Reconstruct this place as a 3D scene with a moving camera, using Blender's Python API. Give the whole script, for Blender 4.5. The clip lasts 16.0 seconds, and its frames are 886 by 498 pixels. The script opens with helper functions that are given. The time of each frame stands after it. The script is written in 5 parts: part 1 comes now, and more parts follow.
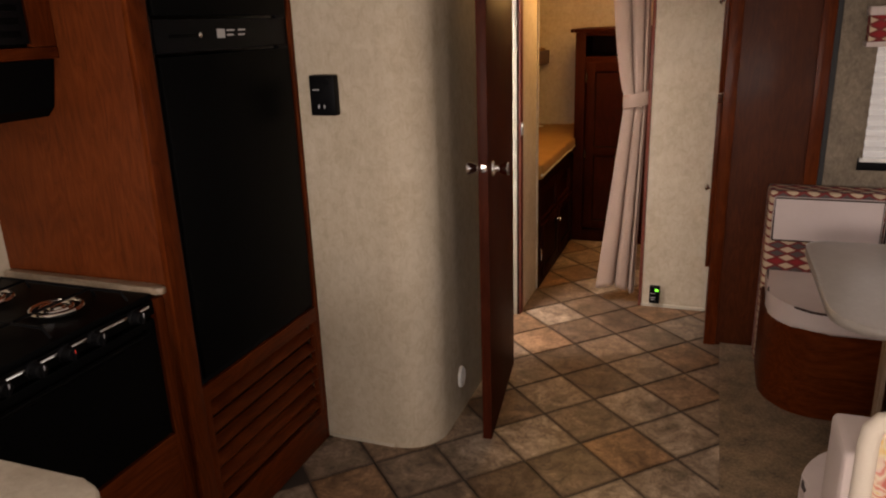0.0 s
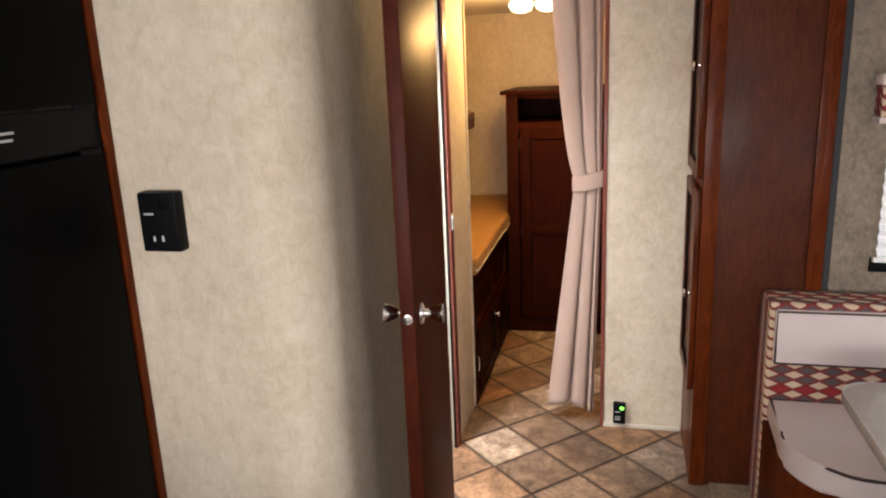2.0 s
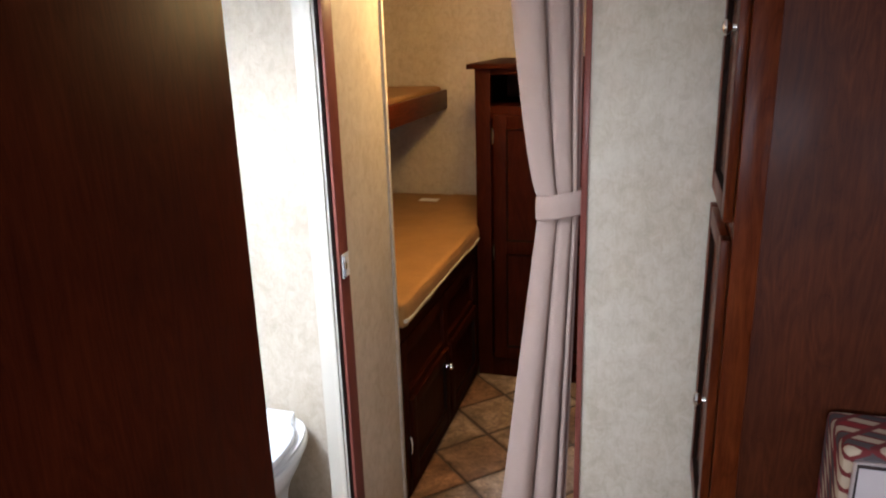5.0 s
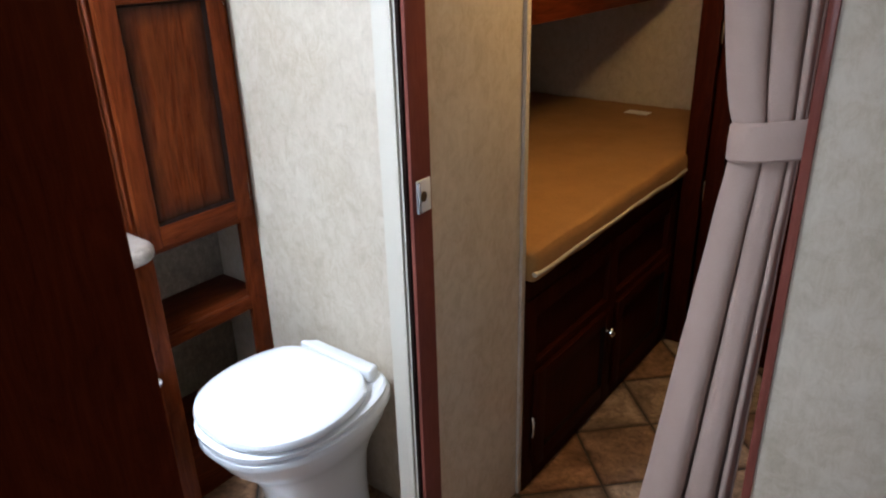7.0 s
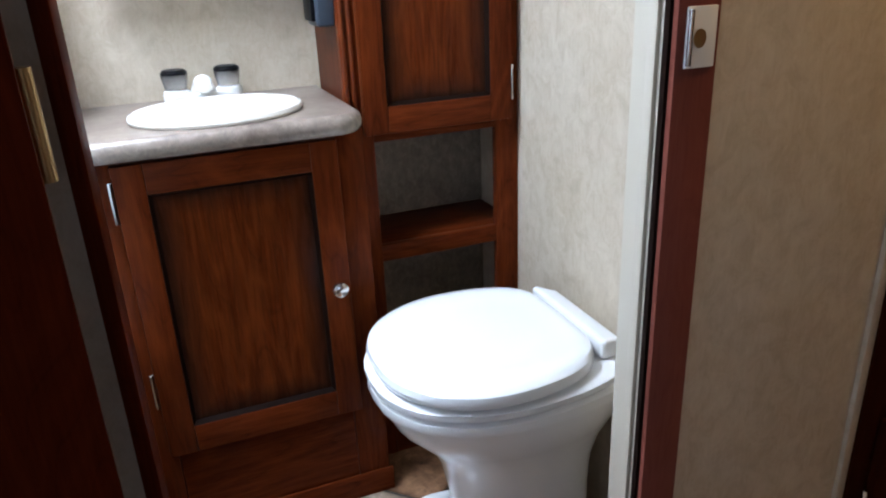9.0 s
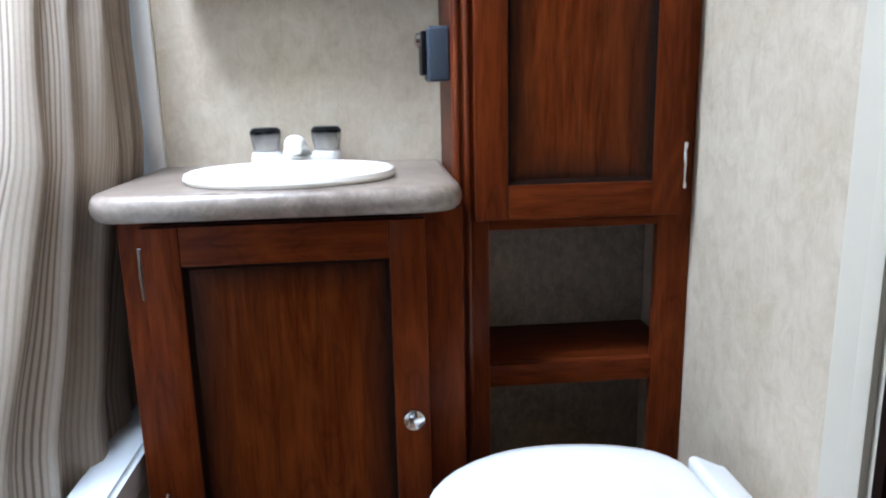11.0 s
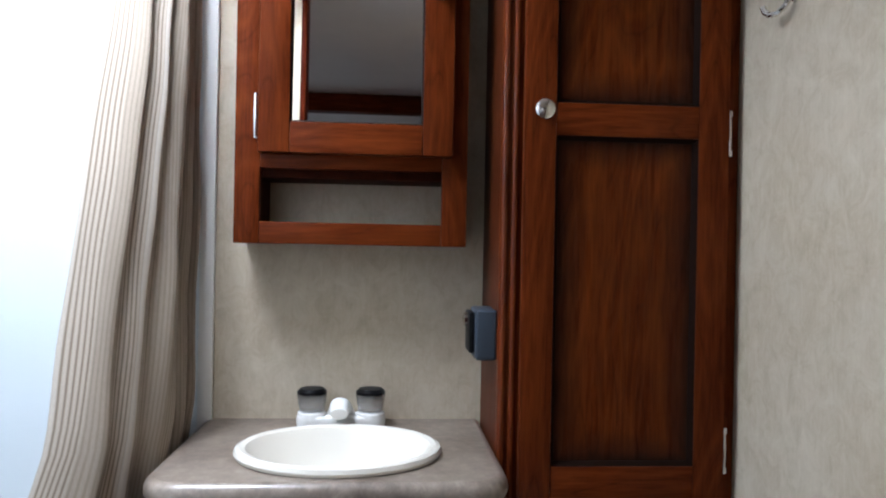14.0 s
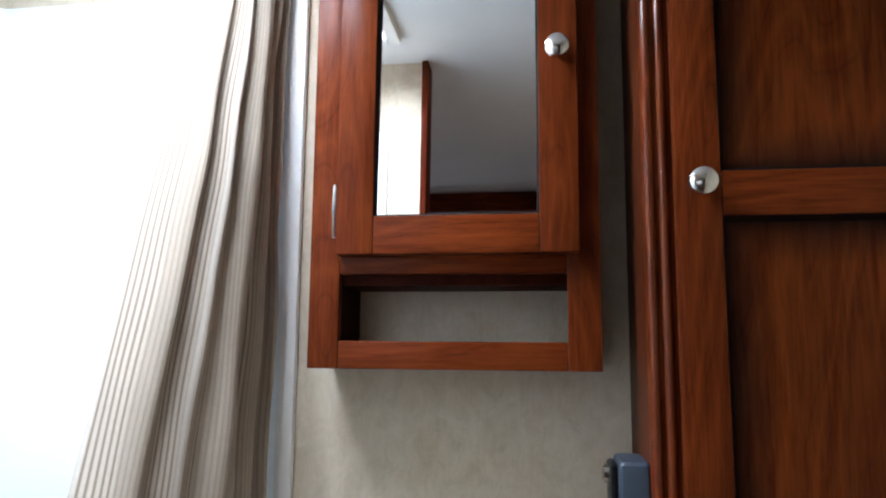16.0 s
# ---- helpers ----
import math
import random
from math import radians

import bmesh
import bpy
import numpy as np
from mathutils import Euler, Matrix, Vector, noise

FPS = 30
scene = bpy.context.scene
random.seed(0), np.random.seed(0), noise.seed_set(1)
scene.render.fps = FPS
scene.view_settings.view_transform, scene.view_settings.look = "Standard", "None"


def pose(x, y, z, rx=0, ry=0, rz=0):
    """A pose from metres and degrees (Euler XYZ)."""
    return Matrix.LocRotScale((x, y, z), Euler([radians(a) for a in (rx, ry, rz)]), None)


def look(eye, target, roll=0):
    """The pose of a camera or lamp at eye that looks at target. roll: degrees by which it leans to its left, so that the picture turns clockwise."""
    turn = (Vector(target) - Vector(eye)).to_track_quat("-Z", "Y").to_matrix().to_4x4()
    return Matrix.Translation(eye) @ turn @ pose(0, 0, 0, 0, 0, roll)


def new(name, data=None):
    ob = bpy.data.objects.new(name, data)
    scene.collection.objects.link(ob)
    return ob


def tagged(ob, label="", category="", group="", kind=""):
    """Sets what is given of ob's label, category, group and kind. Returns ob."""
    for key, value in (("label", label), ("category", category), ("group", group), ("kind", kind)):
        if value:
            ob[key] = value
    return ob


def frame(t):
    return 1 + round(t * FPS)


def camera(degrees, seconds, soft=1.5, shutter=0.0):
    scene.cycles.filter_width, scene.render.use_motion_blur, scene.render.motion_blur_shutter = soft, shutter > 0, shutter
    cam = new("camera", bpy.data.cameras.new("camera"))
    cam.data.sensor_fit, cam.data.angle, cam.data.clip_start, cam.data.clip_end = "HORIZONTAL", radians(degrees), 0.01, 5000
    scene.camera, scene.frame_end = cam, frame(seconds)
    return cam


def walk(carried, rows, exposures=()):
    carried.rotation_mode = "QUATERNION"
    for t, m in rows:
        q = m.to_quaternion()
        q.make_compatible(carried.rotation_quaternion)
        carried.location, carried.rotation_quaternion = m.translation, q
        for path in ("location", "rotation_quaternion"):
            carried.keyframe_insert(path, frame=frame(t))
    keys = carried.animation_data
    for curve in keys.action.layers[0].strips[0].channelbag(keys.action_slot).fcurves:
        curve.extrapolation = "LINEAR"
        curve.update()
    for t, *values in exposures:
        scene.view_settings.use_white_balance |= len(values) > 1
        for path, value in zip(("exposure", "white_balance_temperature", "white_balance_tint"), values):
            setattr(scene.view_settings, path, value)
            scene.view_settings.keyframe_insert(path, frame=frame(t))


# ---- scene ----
cam = camera(63.0, 16.0, soft=2.1)
PATH = [
    (0, (0.103, -0.181, 1.538), (-0.568, 1.606, 0.938), -2.0),
    (0.5, (0.068, 0.038, 1.569), (-0.544, 1.857, 1.005), -1.7),
    (1, (0.022, 0.22, 1.596), (-0.513, 2.068, 1.048), -0.6),
    (1.5, (-0.08, 0.439, 1.613), (-0.576, 2.314, 1.124), -2.0),
    (2, (-0.141, 0.617, 1.625), (-0.61, 2.497, 1.131), -2.4),
    (2.5, (-0.173, 0.836, 1.594), (-0.647, 2.711, 1.085), -2.8),
    (3, (-0.211, 1.065, 1.587), (-0.652, 2.958, 1.116), -2.1),
    (3.2, (-0.217, 1.13, 1.595), (-0.634, 3.029, 1.127), -3.0),
    (5.3, (-0.002, 1.844, 1.586), (-0.615, 3.641, 0.957), -1.5),
    (5.5, (-0.01, 1.923, 1.555), (-0.675, 3.674, 0.856), -1.7),
    (6, (-0.003, 2.106, 1.502), (-0.805, 3.784, 0.767), -1.6),
    (6.5, (-0.017, 2.264, 1.477), (-0.92, 3.872, 0.702), -3.5),
    (7, (0.03, 2.412, 1.461), (-1.097, 3.86, 0.659), -1.6),
    (7.5, (0.079, 2.533, 1.433), (-1.292, 3.742, 0.623), -1.8),
    (8, (0.055, 2.613, 1.334), (-1.486, 3.571, 0.495), -3.0),
    (8.2, (0.025, 2.66, 1.284), (-1.56, 3.529, 0.435), -3.5),
    (10.3, (-0.389, 3.046, 0.945), (-2.3, 3.388, 0.463), -2.1),
    (10.5, (-0.411, 3.058, 0.946), (-2.34, 3.322, 0.488), -2.7),
    (11, (-0.429, 3.081, 0.981), (-2.372, 3.246, 0.537), -1.3),
    (11.5, (-0.419, 3.086, 1.029), (-2.381, 3.177, 0.655), -0.5),
    (12, (-0.416, 3.085, 1.074), (-2.393, 3.141, 0.78), 0.5),
    (12.5, (-0.395, 3.092, 1.104), (-2.38, 3.123, 0.864), 0.8),
    (13, (-0.395, 3.082, 1.125), (-2.389, 3.111, 0.97), 0.1),
    (13.5, (-0.413, 3.051, 1.141), (-2.408, 3.173, 1.061), 0.7),
    (14, (-0.412, 3.022, 1.159), (-2.407, 3.169, 1.16), 1.1),
    (14.5, (-0.481, 3.043, 1.165), (-2.473, 3.205, 1.255), 0.4),
    (15, (-0.579, 3.054, 1.165), (-2.57, 3.183, 1.301), 0.6),
    (15.5, (-0.631, 3.097, 1.18), (-2.618, 3.027, 1.403), 0.3),
    (16, (-0.684, 3.085, 1.189), (-2.643, 2.792, 1.464), 0.5),
]
# stops, white balance and tint of the clip's own camera as it adapts
EXPOSURES = [
    (0, -0.1, 8000, 25),
    (0.5, 0.65, 7700, 23),
    (1, 0.92, 7400, 21),
    (1.5, 0.92, 7000, 19),
    (3.2, 0.8, 6100, 16),
    (5.3, 0.35, 5500, 14),
    (6, 0.12, 5400, 13),
    (7, -0.22, 5400, 13),
    (8.2, -0.45, 5400, 12),
    (10.3, 0.0, 5350, 12),
    (11, -0.22, 5350, 12),
    (12.5, -0.85, 5500, 11),
    (13.5, -1.15, 5600, 12),
    (14.5, -1.15, 5700, 13),
    (16, -0.85, 5600, 11),
]
walk(cam, [(t, look(eye, target, roll)) for t, eye, target, roll in PATH], EXPOSURES)

# ---- light ----
CEIL = 1.93
world = bpy.data.worlds.new("world")
scene.world = world
world.use_nodes = True
wn = world.node_tree.nodes
sky = wn.new("ShaderNodeTexSky")
sky.sky_type, sky.sun_disc = "NISHITA", False
sky.sun_elevation, sky.sun_rotation = radians(48), radians(120)
wn["Background"].inputs["Strength"].default_value = 0.1
world.node_tree.links.new(sky.outputs[0], wn["Background"].inputs["Color"])
sun = new("sun", bpy.data.lights.new("sun", "SUN"))
sun.data.energy, sun.data.angle, sun.data.color = 0.8, radians(10), (1.0, 0.96, 0.9)
sun.matrix_world = look((3, -2, 5), (0, 0, 0))


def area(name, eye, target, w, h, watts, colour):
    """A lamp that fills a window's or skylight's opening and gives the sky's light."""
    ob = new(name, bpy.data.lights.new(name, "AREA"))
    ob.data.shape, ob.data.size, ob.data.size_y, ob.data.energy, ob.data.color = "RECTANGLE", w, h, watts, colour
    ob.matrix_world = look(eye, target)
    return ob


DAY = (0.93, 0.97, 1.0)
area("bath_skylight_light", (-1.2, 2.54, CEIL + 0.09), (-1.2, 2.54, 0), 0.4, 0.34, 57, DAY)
area("dinette_window_light", (1.55, 2.2, 1.15), (0, 2.2, 0.9), 1.5, 0.6, 3, DAY)
area("sofa_window_light", (1.55, -0.2, 1.15), (0, 0.2, 0.9), 1.3, 0.6, 10, DAY)
area("entry_window_light", (-0.3, -1.95, 1.3), (-0.25, 0, 1.05), 1.7, 0.8, 64, DAY)
for dx in (-0.06, 0.06):
    bulb = new("bunk_bulb", bpy.data.lights.new("bunk_bulb", "POINT"))
    bulb.data.energy, bulb.data.color, bulb.data.shadow_soft_size = 11.0, (1.0, 0.6, 0.2), 0.035
    bulb.location = (-0.53 + dx, 4.08, CEIL - 0.12)


# ---- materials ----
def material(name, base, rough=0.5, metal=0.0, coat=0.0):
    m = bpy.data.materials.new(name)
    m.use_nodes = True
    b = m.node_tree.nodes["Principled BSDF"]
    b.inputs["Base Color"].default_value = (*base, 1)
    b.inputs["Roughness"].default_value, b.inputs["Metallic"].default_value = rough, metal
    b.inputs["Coat Weight"].default_value = coat
    b.inputs["Coat Roughness"].default_value = 0.14
    return m


def node(m, kind, **values):
    n = m.node_tree.nodes.new(kind)
    for key, value in values.items():
        n.inputs[key].default_value = value
    return n


def link(m, a, b):
    m.node_tree.links.new(a, b)


def ramp(m, factor, stops):
    r = m.node_tree.nodes.new("ShaderNodeValToRGB")
    e = r.color_ramp.elements
    while len(e) < len(stops):
        e.new(0.5)
    for item, (place, colour) in zip(e, stops):
        item.position, item.color = place, (*colour, 1)
    link(m, factor, r.inputs[0])
    return r.outputs[0]


def coords(m, scale=(1, 1, 1), source="Object"):
    t = m.node_tree.nodes.new("ShaderNodeTexCoord")
    s = m.node_tree.nodes.new("ShaderNodeMapping")
    s.inputs["Scale"].default_value = scale
    link(m, t.outputs[source], s.inputs[0])
    return s.outputs[0]


def noise_tex(m, vector, scale, detail=6.0, rough=0.6, distortion=0.0):
    n = node(m, "ShaderNodeTexNoise", Scale=scale, Detail=detail, Roughness=rough, Distortion=distortion)
    link(m, vector, n.inputs["Vector"])
    return n.outputs["Fac"]


def mix(m, factor, a, b, how="MIX"):
    x = m.node_tree.nodes.new("ShaderNodeMix")
    x.data_type, x.blend_type = "RGBA", how
    for socket, value in ((x.inputs[0], factor), (x.inputs[6], a), (x.inputs[7], b)):
        if isinstance(value, (int, float)):
            socket.default_value = value
        elif isinstance(value, tuple):
            socket.default_value = (*value, 1)
        else:
            link(m, value, socket)
    return x.outputs[2]


def colour_of(m, socket):
    link(m, socket, m.node_tree.nodes["Principled BSDF"].inputs["Base Color"])


def bump(m, height, strength=0.2, distance=0.002):
    b = node(m, "ShaderNodeBump", Strength=strength, Distance=distance)
    link(m, height, b.inputs["Height"])
    link(m, b.outputs[0], m.node_tree.nodes["Principled BSDF"].inputs["Normal"])


def rough_of(m, factor, low, high):
    r = node(m, "ShaderNodeMapRange")
    r.inputs[3].default_value, r.inputs[4].default_value = low, high
    link(m, factor, r.inputs[0])
    link(m, r.outputs[0], m.node_tree.nodes["Principled BSDF"].inputs["Roughness"])


def wood(name, dark, mid, light, rough=0.38, coat=0.25, axis=2, grain=1.0, gloss=0.04):
    """Stained cherry: long soft fibres along an axis, arched figure and fine pores."""
    m = material(name, mid, rough, 0, coat)
    m.node_tree.nodes["Principled BSDF"].inputs["Specular IOR Level"].default_value = gloss
    long = [26.0 * grain] * 3
    long[axis] = 2.2 * grain
    fibre = noise_tex(m, coords(m, tuple(long)), 2.2, 7, 0.55, 0.8)
    arch = [5.0 * grain] * 3
    arch[axis] = 0.9 * grain
    hills = noise_tex(m, coords(m, tuple(arch)), 1.6, 2, 0.45, 0.3)
    rings = m.node_tree.nodes.new("ShaderNodeMath")
    rings.operation = "MULTIPLY"
    rings.inputs[1].default_value = 26.0
    link(m, hills, rings.inputs[0])
    saw = m.node_tree.nodes.new("ShaderNodeMath")
    saw.operation = "PINGPONG"
    saw.inputs[1].default_value = 1.0
    link(m, rings.outputs[0], saw.inputs[0])
    fine = [160.0] * 3
    fine[axis] = 9.0
    pore = noise_tex(m, coords(m, tuple(fine)), 1.6, 4, 0.7)
    broad = noise_tex(m, coords(m), 4.5, 4, 0.55)
    c = ramp(m, fibre, [(0.05, dark), (0.46, mid), (0.95, light)])
    c = mix(m, 0.4, c, ramp(m, saw.outputs[0], [(0.0, dark), (0.13, mid), (0.5, mid), (1.0, light)]))
    c = mix(m, 0.22, c, ramp(m, pore, [(0.38, dark), (0.6, light)]))
    c = mix(m, 0.6, c, ramp(m, broad, [(0.3, (0.6, 0.57, 0.55)), (0.7, (1.2, 1.17, 1.12))]), "MULTIPLY")
    colour_of(m, c)
    rough_of(m, fibre, rough - 0.06, rough + 0.1)
    bump(m, pore, 0.08, 0.0005)
    return m


STAIN = (0.018, 0.003, 0.0008), (0.09, 0.016, 0.0036), (0.165, 0.036, 0.0078)
CHERRY = wood("cherry_vertical", *STAIN, 0.3, 0.03)
CHERRY_GLOSS = wood("glossy_cherry_bead", *STAIN, 0.22, 0.4)
CHERRY_Y = wood("cherry_across", *STAIN, 0.3, 0.03, axis=1)
CHERRY_X = wood("cherry_sideways", *STAIN, 0.3, 0.03, axis=0)
LAMINATE = wood("cherry_laminate", (0.022, 0.0045, 0.0013), (0.064, 0.0135, 0.0038), (0.105, 0.026, 0.007), 0.45, 0.02, 2, 1.6, gloss=0.12)
TOWERSIDE = wood("orange_cherry_laminate", (0.04, 0.0075, 0.002), (0.1, 0.02, 0.0048), (0.15, 0.036, 0.009), 0.45, 0.02, 2, 1.6, gloss=0.08)
# darker copy of the same cherry: shade is put into its colour
SHADECHERRY = wood("shaded_cherry", (0.008, 0.0013, 0.0004), (0.024, 0.004, 0.001), (0.042, 0.008, 0.002), 0.45, 0.0, gloss=0.03)
DOORSKIN = wood("dark_door_laminate", (0.019, 0.0025, 0.0006), (0.05, 0.007, 0.0016), (0.08, 0.0135, 0.0035), 0.45, 0.0, 2, 1.4, gloss=0.02)


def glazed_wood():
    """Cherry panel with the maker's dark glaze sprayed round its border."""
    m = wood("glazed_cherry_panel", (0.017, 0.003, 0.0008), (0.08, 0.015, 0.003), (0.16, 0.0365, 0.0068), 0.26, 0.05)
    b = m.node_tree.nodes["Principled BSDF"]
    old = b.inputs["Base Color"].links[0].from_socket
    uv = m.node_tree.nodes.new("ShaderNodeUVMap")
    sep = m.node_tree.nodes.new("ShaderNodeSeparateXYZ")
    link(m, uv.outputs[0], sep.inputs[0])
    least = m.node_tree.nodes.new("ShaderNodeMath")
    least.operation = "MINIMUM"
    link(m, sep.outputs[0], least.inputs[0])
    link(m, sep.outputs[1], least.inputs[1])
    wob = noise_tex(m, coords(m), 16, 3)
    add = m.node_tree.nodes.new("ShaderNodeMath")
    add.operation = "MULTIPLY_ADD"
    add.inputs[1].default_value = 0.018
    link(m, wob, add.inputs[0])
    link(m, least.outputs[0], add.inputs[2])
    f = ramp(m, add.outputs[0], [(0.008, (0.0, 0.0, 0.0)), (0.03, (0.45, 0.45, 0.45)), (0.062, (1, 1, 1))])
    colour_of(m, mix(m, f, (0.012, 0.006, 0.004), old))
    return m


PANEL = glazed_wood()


def wallpaper(name, base, deep, pale, scale=1.0):
    m = material(name, base, 0.72)
    blot = noise_tex(m, coords(m, (1, 1, 0.8)), 30 * scale, 8, 0.72, 0.6)
    cloud = noise_tex(m, coords(m), 5 * scale, 4, 0.55)
    fibre = noise_tex(m, coords(m, (90, 90, 12)), 2.0, 5, 0.7)
    c = ramp(m, blot, [(0.36, deep), (0.5, base), (0.64, pale)])
    c = mix(m, 0.2, c, ramp(m, fibre, [(0.38, deep), (0.62, pale)]))
    c = mix(m, 0.3, c, ramp(m, cloud, [(0.35, deep), (0.65, pale)]))
    colour_of(m, c)
    bump(m, fibre, 0.12, 0.0006)
    return m


PAPER = wallpaper("beige_wallpaper", (0.53, 0.448, 0.33), (0.42, 0.343, 0.238), (0.61, 0.533, 0.415))
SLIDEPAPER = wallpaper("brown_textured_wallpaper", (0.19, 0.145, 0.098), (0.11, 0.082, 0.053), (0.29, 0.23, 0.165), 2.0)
VINYL = material("white_ceiling_vinyl", (0.72, 0.71, 0.68), 0.6)
bump(VINYL, noise_tex(VINYL, coords(VINYL), 120, 4), 0.1, 0.0006)
colour_of(VINYL, ramp(VINYL, noise_tex(VINYL, coords(VINYL), 4, 5), [(0.3, (0.78, 0.77, 0.745)), (0.7, (0.85, 0.84, 0.815))]))
TRIM = material("cream_vinyl_trim", (0.54, 0.49, 0.39), 0.55)
bump(TRIM, noise_tex(TRIM, coords(TRIM, (40, 40, 4)), 4, 4), 0.08, 0.0005)
REDTRIM = wood("red_brown_foil_trim", (0.15, 0.042, 0.03), (0.19, 0.058, 0.042), (0.22, 0.072, 0.053), 0.42, 0.1, 2, 2.2)
BLACK = material("black_appliance_enamel", (0.003, 0.003, 0.003), 0.35)
BLACK.node_tree.nodes["Principled BSDF"].inputs["Specular IOR Level"].default_value = 0.02
bump(BLACK, noise_tex(BLACK, coords(BLACK), 260, 3), 0.06, 0.0004)
BLACKPLASTIC = material("black_plastic", (0.005, 0.005, 0.0055), 0.38)
BLACKPLASTIC.node_tree.nodes["Principled BSDF"].inputs["Specular IOR Level"].default_value = 0.06
bump(BLACKPLASTIC, noise_tex(BLACKPLASTIC, coords(BLACKPLASTIC), 400, 2), 0.08, 0.0003)
RUBBER = material("black_rubber_seal", (0.015, 0.015, 0.015), 0.7)
CHROME = material("polished_nickel", (0.75, 0.73, 0.7), 0.16, 1.0)
rough_of(CHROME, noise_tex(CHROME, coords(CHROME), 60, 4), 0.1, 0.24)
BRASS = material("antique_brass", (0.5, 0.36, 0.17), 0.3, 1.0)
PORCELAIN = material("white_porcelain", (0.84, 0.845, 0.84), 0.22, 0, 0.4)
ACRYLIC = material("white_tub_acrylic", (0.68, 0.72, 0.735), 0.35, 0, 0.15)
CREAM = material("cream_sink_plastic", (0.8, 0.755, 0.66), 0.25, 0, 0.25)
WHITEPLASTIC = material("white_plastic", (0.8, 0.79, 0.75), 0.35)
MIRROR = material("mirror_glass", (0.9, 0.9, 0.9), 0.01, 1.0)
# near-black of stained edges, also of the shade drawn under the countertop
SHADOWGAP = material("dark_stained_edge_and_shade", (0.009, 0.004, 0.0025), 0.7)
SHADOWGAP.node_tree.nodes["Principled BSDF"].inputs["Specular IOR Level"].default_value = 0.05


def stone_top(name, base, deep, pale):
    m = material(name, base, 0.3, 0, 0.25)
    fleck = noise_tex(m, coords(m), 55, 8, 0.72, 0.4)
    cloud = noise_tex(m, coords(m), 9, 5, 0.6)
    c = ramp(m, fleck, [(0.33, deep), (0.5, base), (0.66, pale)])
    c = mix(m, 0.5, c, ramp(m, cloud, [(0.3, deep), (0.7, pale)]))
    colour_of(m, c)
    rough_of(m, fleck, 0.24, 0.42)
    return m


VANITYTOP = stone_top("taupe_stone_laminate", (0.205, 0.158, 0.122), (0.08, 0.056, 0.041), (0.36, 0.3, 0.245))
KITCHENTOP = stone_top("beige_stone_laminate", (0.5, 0.44, 0.35), (0.38, 0.32, 0.25), (0.6, 0.55, 0.46))
TABLETOP = stone_top("grey_beige_table_laminate", (0.46, 0.42, 0.375), (0.4, 0.36, 0.315), (0.53, 0.49, 0.445))
STRIPTOP = stone_top("tan_stone_laminate", (0.26, 0.19, 0.13), (0.17, 0.12, 0.08), (0.36, 0.28, 0.2))


def tile_vinyl():
    """Slate-look tile: a tint of its own, cloudy stains, pale veins and a worn dark rim."""
    m = material("slate_look_tile", (0.25, 0.19, 0.14), 0.42)
    m.node_tree.nodes["Principled BSDF"].inputs["Specular IOR Level"].default_value = 0.3
    info = m.node_tree.nodes.new("ShaderNodeObjectInfo")
    tint = ramp(m, info.outputs["Random"], [(0.0, (0.14, 0.096, 0.069)), (0.2, (0.29, 0.225, 0.175)), (0.4, (0.31, 0.175, 0.095)), (0.6, (0.19, 0.135, 0.098)), (0.8, (0.3, 0.232, 0.178)), (1.0, (0.41, 0.34, 0.275))])
    t = m.node_tree.nodes.new("ShaderNodeTexCoord").outputs["Object"]
    shift = m.node_tree.nodes.new("ShaderNodeVectorMath")
    shift.operation = "MULTIPLY_ADD"
    shift.inputs[1].default_value = (37.0, 23.0, 11.0)
    link(m, info.outputs["Random"], shift.inputs[0])
    link(m, t, shift.inputs[2])
    here = shift.outputs[0]
    cloud = noise_tex(m, here, 9, 8, 0.62, 0.9)
    vein = noise_tex(m, here, 24, 7, 0.72, 1.6)
    grain = noise_tex(m, here, 90, 5, 0.7)
    c = mix(m, 1.0, tint, ramp(m, cloud, [(0.28, (0.34, 0.3, 0.26)), (0.47, (0.8, 0.76, 0.72)), (0.72, (1.55, 1.54, 1.52))]), "MULTIPLY")
    c = mix(m, 0.75, c, ramp(m, vein, [(0.34, (0.45, 0.42, 0.4)), (0.5, (1.0, 0.98, 0.95)), (0.68, (1.45, 1.45, 1.45))]), "MULTIPLY")
    c = mix(m, 0.4, c, ramp(m, grain, [(0.35, (0.6, 0.58, 0.56)), (0.65, (1.35, 1.33, 1.3))]), "MULTIPLY")
    sep = m.node_tree.nodes.new("ShaderNodeSeparateXYZ")
    link(m, t, sep.inputs[0])
    edge = []
    for k in (0, 1):
        n = m.node_tree.nodes.new("ShaderNodeMath")
        n.operation = "ABSOLUTE"
        link(m, sep.outputs[k], n.inputs[0])
        edge.append(n.outputs[0])
    most = m.node_tree.nodes.new("ShaderNodeMath")
    most.operation = "MAXIMUM"
    link(m, edge[0], most.inputs[0])
    link(m, edge[1], most.inputs[1])
    wob = m.node_tree.nodes.new("ShaderNodeMath")
    wob.operation = "MULTIPLY_ADD"
    wob.inputs[1].default_value = 0.022
    link(m, vein, wob.inputs[0])
    link(m, most.outputs[0], wob.inputs[2])
    c = mix(m, 1.0, c, ramp(m, wob.outputs[0], [(0.117, (1, 1, 1)), (0.132, (0.42, 0.38, 0.35))]), "MULTIPLY")
    colour_of(m, c)
    rough_of(m, cloud, 0.3, 0.55)
    bump(m, vein, 0.2, 0.0015)
    return m


TILE = tile_vinyl()
GROUT = material("brown_tile_joint", (0.035, 0.026, 0.02), 0.7)
bump(GROUT, noise_tex(GROUT, coords(GROUT), 180, 4), 0.2, 0.001)


